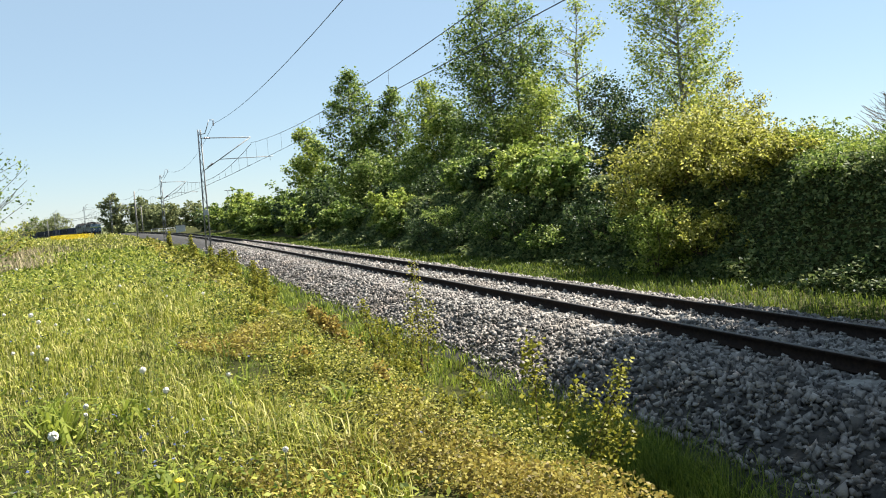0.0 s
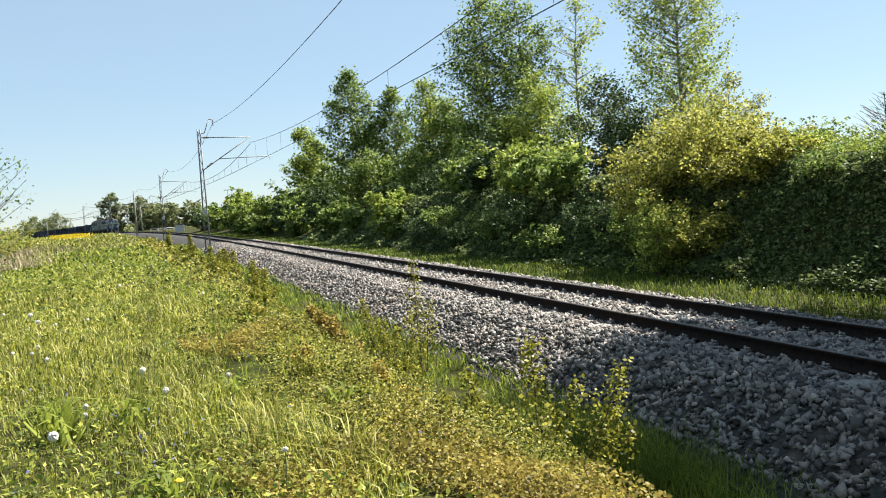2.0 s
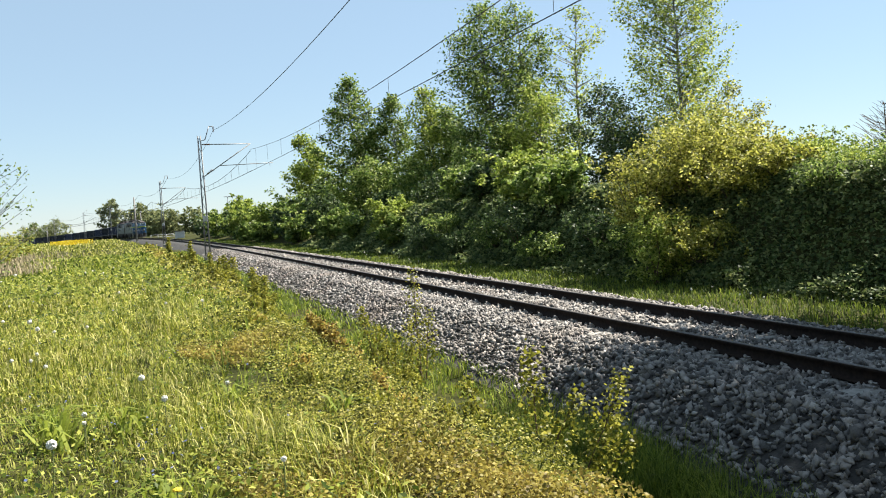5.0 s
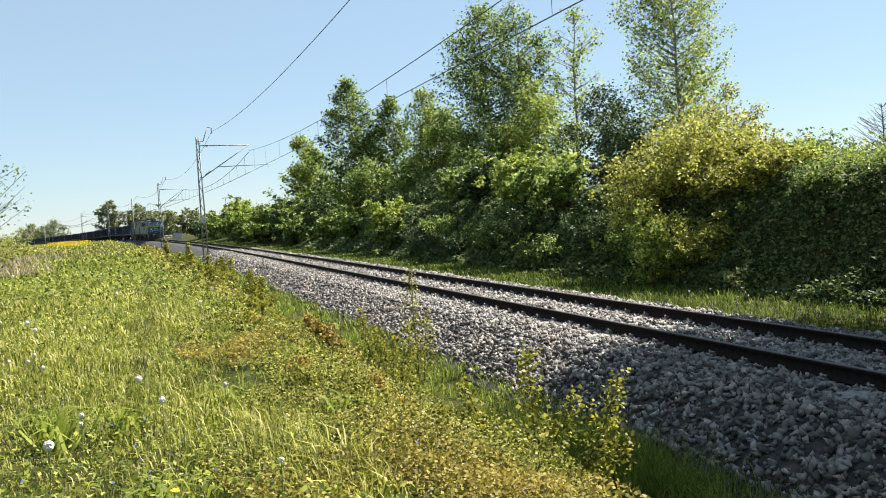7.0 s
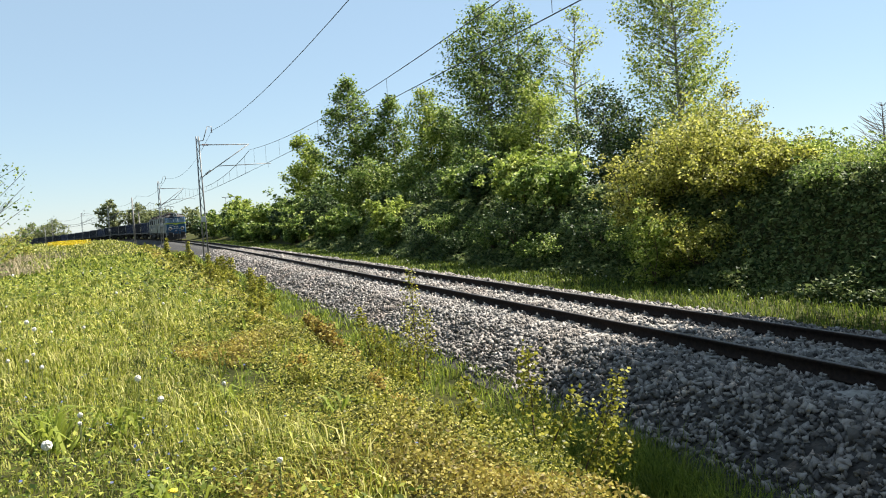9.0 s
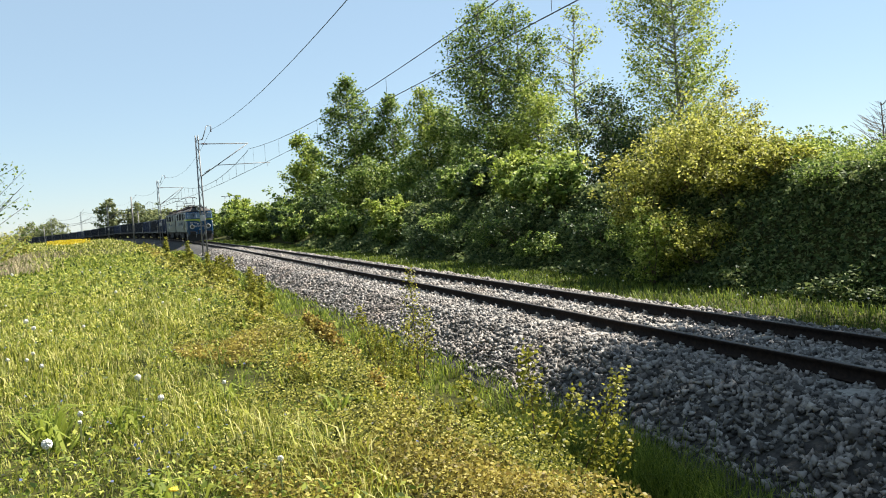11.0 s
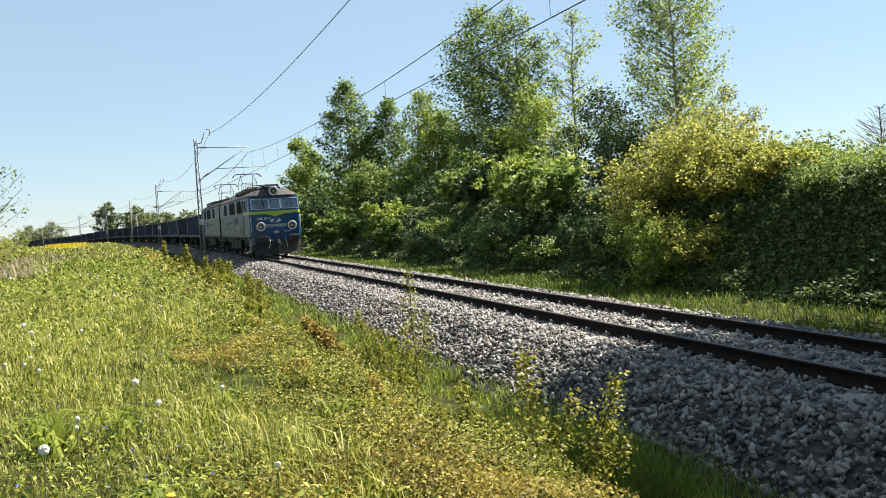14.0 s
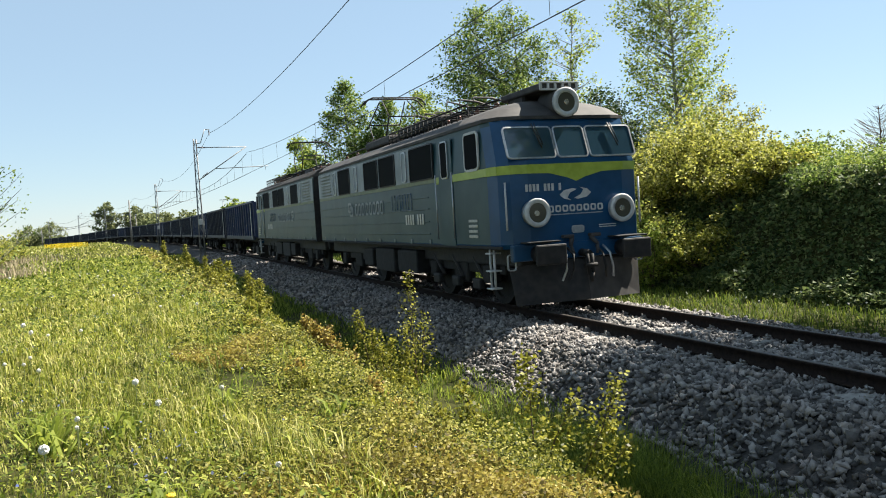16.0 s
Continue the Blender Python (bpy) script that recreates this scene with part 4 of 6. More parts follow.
# ---------------------------------------------------------------- overhead line
def mast(s, wire_u, u=-2.8, h=8.7, lattice=True, tube=False, arms=True):
    """A mast beside the track with a cantilever over it; local y runs along the line, x towards the far side."""
    z0 = float(max(ground_z(s, u), -0.75)) - 0.05
    m = track_pose(s, u, z0)
    m.translation.z = z0 + float(grade(s)) * 0.0
    ob = thing("catenary_mast", m, "grey lattice steel mast with a bracket over the track" if lattice else "round concrete line mast with a small bracket" , "mast", "masts of the overhead line")
    bm = bmesh.new()
    box(bm, (0, 0, 0.1), (0.55, 0.7, 0.4), 0.03)
    part("footing", bm, M["concrete"], ob, "concrete footing")
    top = h - z0
    if lattice:
        for sx in (-1, 1):
            bm = bmesh.new()
            rod(bm, (sx * 0.17, 0, 0.2), (sx * 0.09, 0, top), 0.055, 0.045, 4)
            rod(bm, (sx * 0.17, 0.1, 0.2), (sx * 0.09, 0.06, top), 0.03, 0.025, 4)
            part("mast_leg", bm, M["galv"], ob)
        n = 13
        for i in range(n):
            a, b = i / n, (i + 1) / n
            sd = 1 if i % 2 else -1
            wa, wb = 0.17 - 0.08 * a, 0.17 - 0.08 * b
            bm = bmesh.new()
            rod(bm, (sd * wa, 0.05, 0.2 + (top - 0.2) * a), (-sd * wb, 0.05, 0.2 + (top - 0.2) * b), 0.02, seg=4)
            part("lacing_bar", bm, M["galv"], ob)
        bm = bmesh.new()
        box(bm, (0, -0.08, 2.4 - z0), (0.34, 0.03, 0.42), 0.01)
        part("number_plate", bm, M["white"], ob, "small white plate")
    else:
        bm = bmesh.new()
        rod(bm, (0, 0, 0.1), (0, 0, top), 0.19, 0.12, 12)
        part("pole", bm, M["concrete"], ob)
    if not arms:
        return ob
    zt = (7.85 if 0 < s < 60 else 7.45) - z0
    e = wire_u - u
    bm = bmesh.new()
    rod(bm, (0.1, 0, zt + 0.02), (e, 0, zt - 0.02), 0.035)
    part("top_tube", bm, M["galv"], ob)
    bm = bmesh.new()
    rod(bm, (0.15, 0, zt - 2.35), (e + 0.05, 0, zt), 0.035)
    part("diagonal_tube", bm, M["galv"], ob)
    bm = bmesh.new()
    rod(bm, (1.35, 0, zt - 1.58), (e + 1.6, 0, zt - 1.5), 0.028)
    rod(bm, (e + 1.35, 0, zt - 1.5), (e + 1.4, 0, zt - 1.78), 0.012, seg=5)
    part("steady_arm", bm, M["galv"], ob)
    for a, b in (((0.3, 0, zt + 0.02), (0.75, 0, zt + 0.01)), ((0.4, 0, zt - 2.15), (0.8, 0, zt - 1.85))):
        bm = bmesh.new()
        A, B = Vector(a), Vector(b)
        for k in range(6):
            rod(bm, A.lerp(B, k / 6), A.lerp(B, (k + 0.6) / 6), 0.075, 0.05, 8)
        part("insulator", bm, M["insul"], ob)
    bm = bmesh.new()
    rod(bm, (0.05, 0, top - 0.35), (0.4, 0, top - 0.3), 0.03)
    rod(bm, (0.4, 0, top - 0.3), (0.75, 0, top + 0.7), 0.03)
    rod(bm, (0.75, 0, top + 0.7), (1.1, 0, top + 0.68), 0.025)
    part("feeder_bracket", bm, M["galv"], ob)
    bm = bmesh.new()
    for k in range(5):
        rod(bm, (1.05, 0, top + 0.62 - k * 0.08), (1.05, 0, top + 0.57 - k * 0.08), 0.06, 0.04, 8)
    part("insulator", bm, M["insul"], ob)
    return ob


WIRE_U = (-0.2, 0.85, 0.5, 0.4, 0.4, 0.4, 0.4)
MASTS = (-14.0, 54.5, 112.0, 167.0, 217.0, 270.0, 328.0)


def wire(name, pts, r, label, group):
    v, q = tube_np(pts, r, 5)
    return tagged(new(name, mesh_np(name, v, q, mats=[M["wire"]], smooth=True)), label, "wire", group)


def span(s0, s1, za, zb, sag, u0, u1, n=26):
    t = np.linspace(0, 1, n)
    return at(s0 + (s1 - s0) * t, u0 + (u1 - u0) * t, za + (zb - za) * t - 4 * sag * t * (1 - t))


def build_line():
    for i, s in enumerate(MASTS):
        mast(s, WIRE_U[i], lattice=i not in (3,), arms=i != 3, h=8.5)
    for i in range(len(MASTS) - 1):
        a, b = MASTS[i], MASTS[i + 1]
        g = "wires of the overhead line"
        thick = 1.0 + max(0, a) / 90
        wire("contact_wire", span(a, b, 5.42 if i == 0 else 5.8, 5.8, 0.05, WIRE_U[i], WIRE_U[i + 1]), 0.013 * thick, "dark contact wire over the track", g)
        me = wire("messenger_wire", span(a, b, 7.3, 7.4, 1.08, WIRE_U[i], WIRE_U[i + 1]), 0.013 * thick, "sagging messenger wire with droppers", g)
        n = 12
        for k in range(n):
            t = (k + 0.5) / n
            s = a + (b - a) * t
            zt = 7.3 + 0.1 * t - 4 * 1.08 * t * (1 - t)
            du = WIRE_U[i] + (WIRE_U[i + 1] - WIRE_U[i]) * t
            v, q = tube_np(np.stack([at(s, du, zt), at(s, du, (5.42 + 0.38 * t) if i == 0 else 5.8)]), 0.006 * thick, 4)
            part_np("dropper", mesh_np("dropper", v, q, mats=[M["wire"]]), me)
        wire("feeder_wire", span(a, b, 8.9, 8.9, 1.15, -1.75, -1.75), 0.013 * (1.0 if i == 0 else 0.6 * thick), "thin feeder wire sagging between mast tops", g)
    # lone pole without a bracket and small posts far down the line
    for s, u, h in ((226.0, 6.0, 7.5), (330.0, -5.0, 7.0)):
        p = at(s, u)
        ob = thing("post", pose(p[0], p[1], float(p[2]) - 0.7), "plain grey post beside the line", "post", "posts beside the line")
        bm = bmesh.new()
        rod(bm, (0, 0, 0), (0, 0, h), 0.16, 0.12, 10)
        part("pole", bm, M["concrete"], ob)
        bm = bmesh.new()
        rod(bm, (0, 0, h), (0, 0, h + 0.25), 0.17, 0.1, 10)
        part("cap", bm, M["galv"], ob)


# ---------------------------------------------------------------- train
def loft(bm, rings, mi=0):
    """Skins a list of equal rings of points and closes both ends."""
    vs = [[bm.verts.new(p) for p in r] for r in rings]
    n = len(vs[0])
    for a, b in zip(vs, vs[1:]):
        for i in range(n):
            f = bm.faces.new((a[i], a[(i + 1) % n], b[(i + 1) % n], b[i]))
            f.material_index = mi
    for r in (vs[0][::-1], vs[-1]):
        bm.faces.new(r).material_index = mi
    return bm


def rounded(w, h, r, n=4):
    """Outline of a rounded rectangle about the origin."""
    out = []
    for cx, cy, a0 in ((w / 2 - r, h / 2 - r, 0), (-w / 2 + r, h / 2 - r, 90), (-w / 2 + r, -h / 2 + r, 180), (w / 2 - r, -h / 2 + r, 270)):
        for i in range(n + 1):
            a = radians(a0 + 90 * i / n)
            out.append((cx + r * math.cos(a), cy + r * math.sin(a)))
    return out


def window(parent, m, w, h, frame_mat, glass_mat_, r=0.07, rim=0.045, label="dark window in a pale frame"):
    """m puts the window's xy plane on the wall, +z outwards. A frame part with its pane under it."""
    bm = bmesh.new()
    o, i = rounded(w + 2 * rim, h + 2 * rim, r + rim), rounded(w, h, r)
    n = len(o)
    ring = []
    for pts, z in ((o, -0.01), (o, 0.02), (i, 0.024), (i, -0.01)):
        ring.append([bm.verts.new(m @ Vector((a, b, z))) for a, b in pts])
    for k in range(4):
        a, b = ring[k], ring[(k + 1) % 4]
        for j in range(n):
            bm.faces.new((a[j], a[(j + 1) % n], b[(j + 1) % n], b[j]))
    fr = part("window_frame", bm, frame_mat, parent, label)
    bm = bmesh.new()
    vs = [m @ Vector((a, b, 0.006)) for a, b in rounded(w + 0.01, h + 0.01, r)]
    poly(bm, vs, m.to_3x3() @ Vector((0, 0, 0.006)))
    part("pane", bm, glass_mat_, fr)
    return fr


def side_m(x, y, z):
    """A plane on a side wall: sign of x tells which side."""
    return pose(x, y, z, 90, 0, 90 if x > 0 else -90)


def bogie(parent, y, r, base, wide=0.98, mats=None):
    b = []
    bm = bmesh.new()
    for sx in (-1, 1):
        box(bm, (sx * wide, y, r + 0.12), (0.16, base + 1.3, 0.24), 0.03)
        for k in (-0.5, 0.5):
            box(bm, (sx * (wide + 0.06), y + k * base, r), (0.26, 0.42, 0.36), 0.05)
            for d in (-0.32, 0.32):
                rod(bm, (sx * (wide + 0.06), y + k * base + d, r + 0.02), (sx * (wide + 0.06), y + k * base + d, r + 0.42), 0.09, seg=8)
        box(bm, (sx * (wide + 0.02), y, r + 0.02), (0.2, 0.8, 0.5), 0.06)
    box(bm, (0, y, r + 0.15), (2 * wide, 0.6, 0.3), 0.04)
    bg = part("bogie", bm, M["grime"], parent, "grimy steel bogie")
    for k in (-0.5, 0.5):
        for sx in (-1, 1):
            bm = bmesh.new()
            prof = [(0.11, 0.0), (0.11, r * 0.26), (0.03, r * 0.3), (0.02, r * 0.76), (0.065, r * 0.8), (0.065, r), (-0.05, r + 0.004), (-0.06, r + 0.03), (-0.075, r + 0.03), (-0.08, r * 0.8), (-0.03, r * 0.74), (-0.03, r * 0.3), (-0.09, r * 0.24), (-0.09, 0.0)]
            ang = [k2 * 2 * math.pi / 24 for k2 in range(24)]
            loft(bm, [[(sx * px, max(pr, 0.01) * math.cos(g), max(pr, 0.01) * math.sin(g)) for g in ang] for px, pr in prof])
            bmesh.ops.recalc_face_normals(bm, faces=bm.faces)
            w = part("wheel", bm, M["grime"], bg, "brown steel wheel")
            w.location = (sx * 0.7525, y + k * base, r)
            b.append(w)
    return b


def buffers(parent, y, d):
    """Two buffers and a coupling at an end that faces d along y."""
    for sx in (-1, 1):
        bm = bmesh.new()
        rod(bm, (sx * 0.875, y - d * 0.6, 1.05), (sx * 0.875, y - d * 0.25, 1.05), 0.15, seg=14)
        rod(bm, (sx * 0.875, y - d * 0.3, 1.05), (sx * 0.875, y - d * 0.05, 1.05), 0.11, seg=14)
        box(bm, (sx * 0.875, y - d * 0.03, 1.05), (0.6, 0.07, 0.36), 0.03)
        part("buffer", bm, M["black"], parent, "black rectangular buffer")
    bm = bmesh.new()
    rod(bm, (0, y - d * 0.5, 1.02), (0, y - d * 0.22, 1.0), 0.07)
    rod(bm, (0.05, y - d * 0.22, 1.0), (0.03, y - d * 0.18, 0.62), 0.035)
    rod(bm, (-0.05, y - d * 0.22, 1.0), (-0.03, y - d * 0.18, 0.62), 0.035)
    rod(bm, (-0.12, y - d * 0.18, 0.8), (0.12, y - d * 0.18, 0.8), 0.04)
    rod(bm, (0, y - d * 0.18, 0.66), (0, y - d * 0.18, 0.5), 0.06, 0.03)
    part("coupling", bm, M["grime"], parent, "screw coupling with a hanging link")


WHEELS = []


def annulus(bm, c, r0, r1, depth, n=32):
    """A rounded ring that faces along y."""
    rings = []
    for r, y in ((r0, depth / 2), (r0, -depth * 0.3), (r0 * 0.6 + r1 * 0.4, -depth / 2), (r1 * 0.8 + r0 * 0.2, -depth / 2), (r1, -depth * 0.1), (r1, depth / 2)):
        rings.append([bm.verts.new((c[0] + r * math.cos(2 * math.pi * k / n), c[1] + y, c[2] + r * math.sin(2 * math.pi * k / n))) for k in range(n)])
    for a, b in zip(rings, rings[1:] + rings[:1]):
        for k in range(n):
            bm.faces.new((a[k], a[(k + 1) % n], b[(k + 1) % n], b[k])).smooth = True
    bmesh.ops.recalc_face_normals(bm, faces=bm.faces)
    return bm


def hollow(bm, m, w, h, t, depth=0.008):
    """A rounded rectangular outline of stroke t in m's xy plane."""
    o, i = rounded(w, h, min(w, h) * 0.3), rounded(w - 2 * t, h - 2 * t, min(w, h) * 0.2)
    n = len(o)
    ring = [[bm.verts.new(m @ Vector((a, b, z))) for a, b in pts] for pts, z in ((o, -0.004), (o, depth), (i, depth), (i, -0.004))]
    for k in range(4):
        a, b = ring[k], ring[(k + 1) % 4]
        for j in range(n):
            bm.faces.new((a[j], a[(j + 1) % n], b[(j + 1) % n], b[j]))
    bmesh.ops.recalc_face_normals(bm, faces=bm.faces)
    return bm


def loco_section():
    """One half of the double locomotive: cab at -y, gangway end at +y, 15.96 m over the buffers."""
    ob = thing("locomotive", None, "blue double electric freight locomotive, lime stripe, headlamps unlit", "locomotive", "sections of the locomotive")
    E = 7.48
    # body: horizontal rings of a plan with rounded front corners
    spec = [(1.16, 1.47, -7.40), (1.24, 1.5, -7.42), (2.0, 1.5, -7.42), (2.62, 1.5, -7.42), (2.70, 1.5, -7.40), (3.42, 1.46, -7.14), (3.50, 1.46, -7.11)]
    rings = []
    for z, w, yf in spec:
        rings.append([(-w, E, z), (-w, yf + 0.62, z), (-w + 0.05, yf + 0.28, z), (-w + 0.2, yf + 0.07, z), (-w + 0.52, yf, z), (w - 0.52, yf, z), (w - 0.2, yf + 0.07, z), (w - 0.05, yf + 0.28, z), (w, yf + 0.62, z), (w, E, z)])
    bm = bmesh.new()
    loft(bm, rings)
    bmesh.ops.recalc_face_normals(bm, faces=bm.faces)
    for f in bm.faces:
        c = f.calc_center_median()
        if abs(f.normal.x) > 0.95 and c.y > -6.7:
            f.material_index = 1
        elif f.normal.y > 0.9:
            f.material_index = 2
    part("body", bm, [M["navy"], M["side"], M["black"]], ob, "dusty blue painted body")
    # roof with a rolled edge
    bm = bmesh.new()
    rr = []
    for z, w, yf in ((3.5, 1.49, -7.16), (3.56, 1.49, -7.16), (3.58, 1.44, -7.10), (3.72, 1.27, -6.95), (3.84, 0.98, -6.72), (3.92, 0.6, -6.5), (3.95, 0.2, -6.3)):
        c = w * 0.35
        rr.append([(-w, E, z), (-w, yf + c, z), (-w + c * 0.3, yf + c * 0.3, z), (-w + c, yf, z), (w - c, yf, z), (w - c * 0.3, yf + c * 0.3, z), (w, yf + c, z), (w, E, z)])
    loft(bm, rr)
    bmesh.ops.recalc_face_normals(bm, faces=bm.faces)
    for f in bm.faces:
        f.smooth = f.normal.z > 0.3
    part("roof", bm, M["roof"], ob, "dusty grey cab and body roof")
    # pale band with ribs behind the cab
    for sx in (-1, 1):
        bm = bmesh.new()
        box(bm, (sx * 1.503, 1.9, 3.04), (0.012, 11.1, 0.8), 0.004)
        part("side_band", bm, M["band"], ob, "pale grey window band")
        for z in (1.45, 1.72, 2.0, 2.26):
            bm = bmesh.new()
            box(bm, (sx * 1.505, 1.9, z), (0.022, 11.0, 0.03), 0.006)
            part("side_rib", bm, M["side"], ob)
        bm = bmesh.new()
        box(bm, (sx * 1.507, -5.45, 2.58), (0.014, 2.7, 0.15), 0.004)
        part("side_stripe", bm, M["lime"], ob, "lime stripe")
        bm = bmesh.new()
        box(bm, (sx * 1.507, 1.65, 2.60), (0.014, 11.5, 0.09), 0.004)
        part("faded_stripe", bm, M["olive"], ob, "faded olive stripe")
        bm = bmesh.new()
        box(bm, (sx * 1.49, 0.05, 1.19), (0.05, 14.6, 0.06), 0.01)
        part("sill_beam", bm, M["grime"], ob)
        # cab door and side window
        bm = bmesh.new()
        box(bm, (sx * 1.506, -4.72, 2.3), (0.02, 0.78, 2.2), 0.01)
        d = part("cab_door", bm, M["side"], ob, "cab door with a narrow window")
        window(d, side_m(sx * 1.517, -4.72, 2.98), 0.36, 0.72, M["rim"], M["dark_glass"], 0.06, 0.03)
        for dy in (-0.47, 0.47):
            bm = bmesh.new()
            rod(bm, (sx * 1.56, -4.72 + dy, 1.35), (sx * 1.56, -4.72 + dy, 2.7), 0.017)
            part("handrail", bm, M["rim"], ob, "bright handrail")
        window(ob, side_m(sx * 1.51, -6.15, 3.02), 0.62, 0.66, M["white"], M["dark_glass"], 0.08)
        for y, w in ((-3.25, 1.5), (-0.65, 1.3), (0.85, 1.3), (3.85, 1.35)):
            window(ob, side_m(sx * 1.511, y, 3.03), w, 0.72, M["rubber"], M["dark_glass"], 0.04, 0.03, "dark engine-room window")
        for y in (-2.05, 2.45, 5.05):
            window(ob, side_m(sx * 1.511, y, 3.03), 0.28, 0.66, M["rim"], M["band"], 0.06, 0.035, "narrow pale ventilation panel")
        for k in range(7):
            bm = bmesh.new()
            box(bm, (sx * 1.515, 6.3, 2.72 + k * 0.105), (0.03, 1.3, 0.05), 0.008, Matrix.Rotation(radians(25 * sx), 3, "Y"))
            part("louvre_slat", bm, M["band"], ob)
        # lettering as plain bars and a ring
        for k in range(8):
            bm = bmesh.new()
            hollow(bm, side_m(sx * 1.513, 2.55 - k * 0.36 - (0.06 if k > 2 else 0), 2.14), 0.27, 0.36, 0.06)
            part("lettering_bar", bm, M["band"], ob, "plain pale lettering bar")
        bm = bmesh.new()
        for a, b in ((0.0, 0.0), (0.16, 0.12)):
            hollow(bm, side_m(sx * 1.513, 3.15 + a, 2.1 + b), 0.42, 0.3, 0.07)
        part("side_badge", bm, M["band"], ob, "pale curved badge on the side")
        for k in range(4):
            bm = bmesh.new()
            hollow(bm, side_m(sx * 1.512, -1.05 - k * 0.42, 2.2), 0.26, 0.42, 0.016)
            part("step_recess", bm, M["navy"], ob, "dark outlined foothold in the side")
        for k in range(9):
            bm = bmesh.new()
            box(bm, (sx * 1.515, -3.6 + k * 1.3, 1.27), (0.02, 0.09, 0.1), 0.004)
            part("lifting_mark", bm, M["band"], ob, "small pale mark along the sill")
        for k in range(8):
            if k != 4:
                bm = bmesh.new()
                box(bm, (sx * 1.513, -2.0 - k * 0.17, 1.78), (0.012, 0.1, 0.24), 0.004)
                part("number_bar", bm, M["rim"], ob, "plain pale number bar")
        for k in range(4):
            bm = bmesh.new()
            box(bm, (sx * 1.51, -6.05, 1.4 + k * 0.1), (0.014, 0.42, 0.05), 0.004)
            part("vent_slat", bm, M["rim"], ob)
        # hanging equipment under the frame
        for y, w, h in ((-1.4, 1.5, 0.55), (0.5, 1.7, 0.62), (2.1, 0.9, 0.5)):
            bm = bmesh.new()
            box(bm, (sx * 1.12, y, 0.9 - h / 4), (0.5, w, h), 0.04)
            part("equipment_box", bm, M["grime"], ob, "dark equipment box under the frame")
        # steps by the cab
        bm = bmesh.new()
        for dy in (-0.22, 0.22):
            rod(bm, (sx * 1.42, -6.65 + dy * 0.4, 0.4), (sx * 1.42, -6.65 + dy * 0.4, 1.3), 0.025)
        for z in (0.42, 0.75, 1.08):
            box(bm, (sx * 1.4, -6.65, z), (0.22, 0.24, 0.03), 0.008)
        part("cab_step", bm, M["white"], ob, "white-edged cab steps")
    # front: windscreens lie on the raked plane between (y -7.40, z 2.70) and (y -7.14, z 3.42)
    tilt = math.degrees(math.atan2(0.26, 0.72))
    def rake(x, z, out=0.0, turn=0.0):
        y = -7.40 + (z - 2.70) / 0.72 * 0.26
        return pose(x, y - out, z, 90 - tilt, 0, 0) @ pose(0, 0, 0, 0, turn, 0)
    window(ob, rake(-0.845, 3.06, 0.004), 0.94, 0.58, M["rim"], M["glass"], 0.055, 0.03, "raked windscreen in a silver rim")
    window(ob, rake(0.0, 3.06, 0.004), 0.6, 0.58, M["rim"], M["glass"], 0.055, 0.03, "raked windscreen in a silver rim")
    window(ob, rake(0.845, 3.06, 0.004), 0.94, 0.58, M["rim"], M["glass"], 0.055, 0.03, "raked windscreen in a silver rim")
    for x in (-0.75, 0.85):
        bm = bmesh.new()
        m = rake(x, 3.3, 0.06)
        rod(bm, m @ Vector((0.0, 0.12, 0)), m @ Vector((0.12, -0.36, 0)), 0.013, seg=5)
        rod(bm, m @ Vector((0.06, 0.12, 0)), m @ Vector((0.15, -0.30, 0)), 0.009, seg=5)
        part("wiper", bm, M["rubber"], ob, "black wiper")
    # stripe across the front, dipping to a point, and its wrap at the corners
    bm = bmesh.new()
    yf = -7.424
    poly(bm, [(-1.0, yf, 2.66), (1.0, yf, 2.66), (1.0, yf, 2.50), (0.55, yf, 2.49), (0.18, yf, 2.40), (0.0, yf, 2.33), (-0.18, yf, 2.40), (-0.55, yf, 2.49), (-1.0, yf, 2.50)], Vector((0, -0.006, 0)))
    part("front_stripe", bm, M["lime"], ob, "lime stripe dipping to a point")
    for sx in (-1, 1):
        bm = bmesh.new()
        pl = [(sx * 1.0, -7.425), (sx * 1.31, -7.357), (sx * 1.456, -7.145), (sx * 1.506, -6.80)]
        for a, b in zip(pl, pl[1:]):
            vs = [bm.verts.new((p[0], p[1], z)) for p, z in ((a, 2.50), (b, 2.50), (b, 2.66), (a, 2.66))]
            bm.faces.new(vs)
        bmesh.ops.recalc_face_normals(bm, faces=bm.faces)
        bmesh.ops.solidify(bm, geom=bm.faces[:], thickness=-0.008)
        part("corner_stripe", bm, M["lime"], ob, "lime stripe")
        # headlamps
        bm = bmesh.new()
        rod(bm, (sx * 0.886, -7.30, 1.79), (sx * 0.886, -7.54, 1.79), 0.25, 0.23, 28)
        hl = part("headlamp", bm, M["rim"], ob, "round headlamp in a white-painted housing")
        bm = bmesh.new()
        annulus(bm, (sx * 0.886, -7.545, 1.79), 0.175, 0.262, 0.05)
        part("lamp_ring", bm, M["white"], hl, "white-painted ring")
        bm = bmesh.new()
        rod(bm, (sx * 0.886, -7.53, 1.79), (sx * 0.886, -7.555, 1.79), 0.19, 0.17, 28)
        part("lens", bm, M["lens"], hl)
        bm = bmesh.new()
        rod(bm, (sx * 0.886 - 0.02, -7.553, 1.78), (sx * 0.886 - 0.02, -7.566, 1.78), 0.06, 0.045, 14)
        part("bulb", bm, M["reflector"], hl, "dull round reflector")
        bm = bmesh.new()
        rod(bm, (sx * 1.40, -7.33, 1.5), (sx * 1.40, -7.33, 2.36), 0.018)
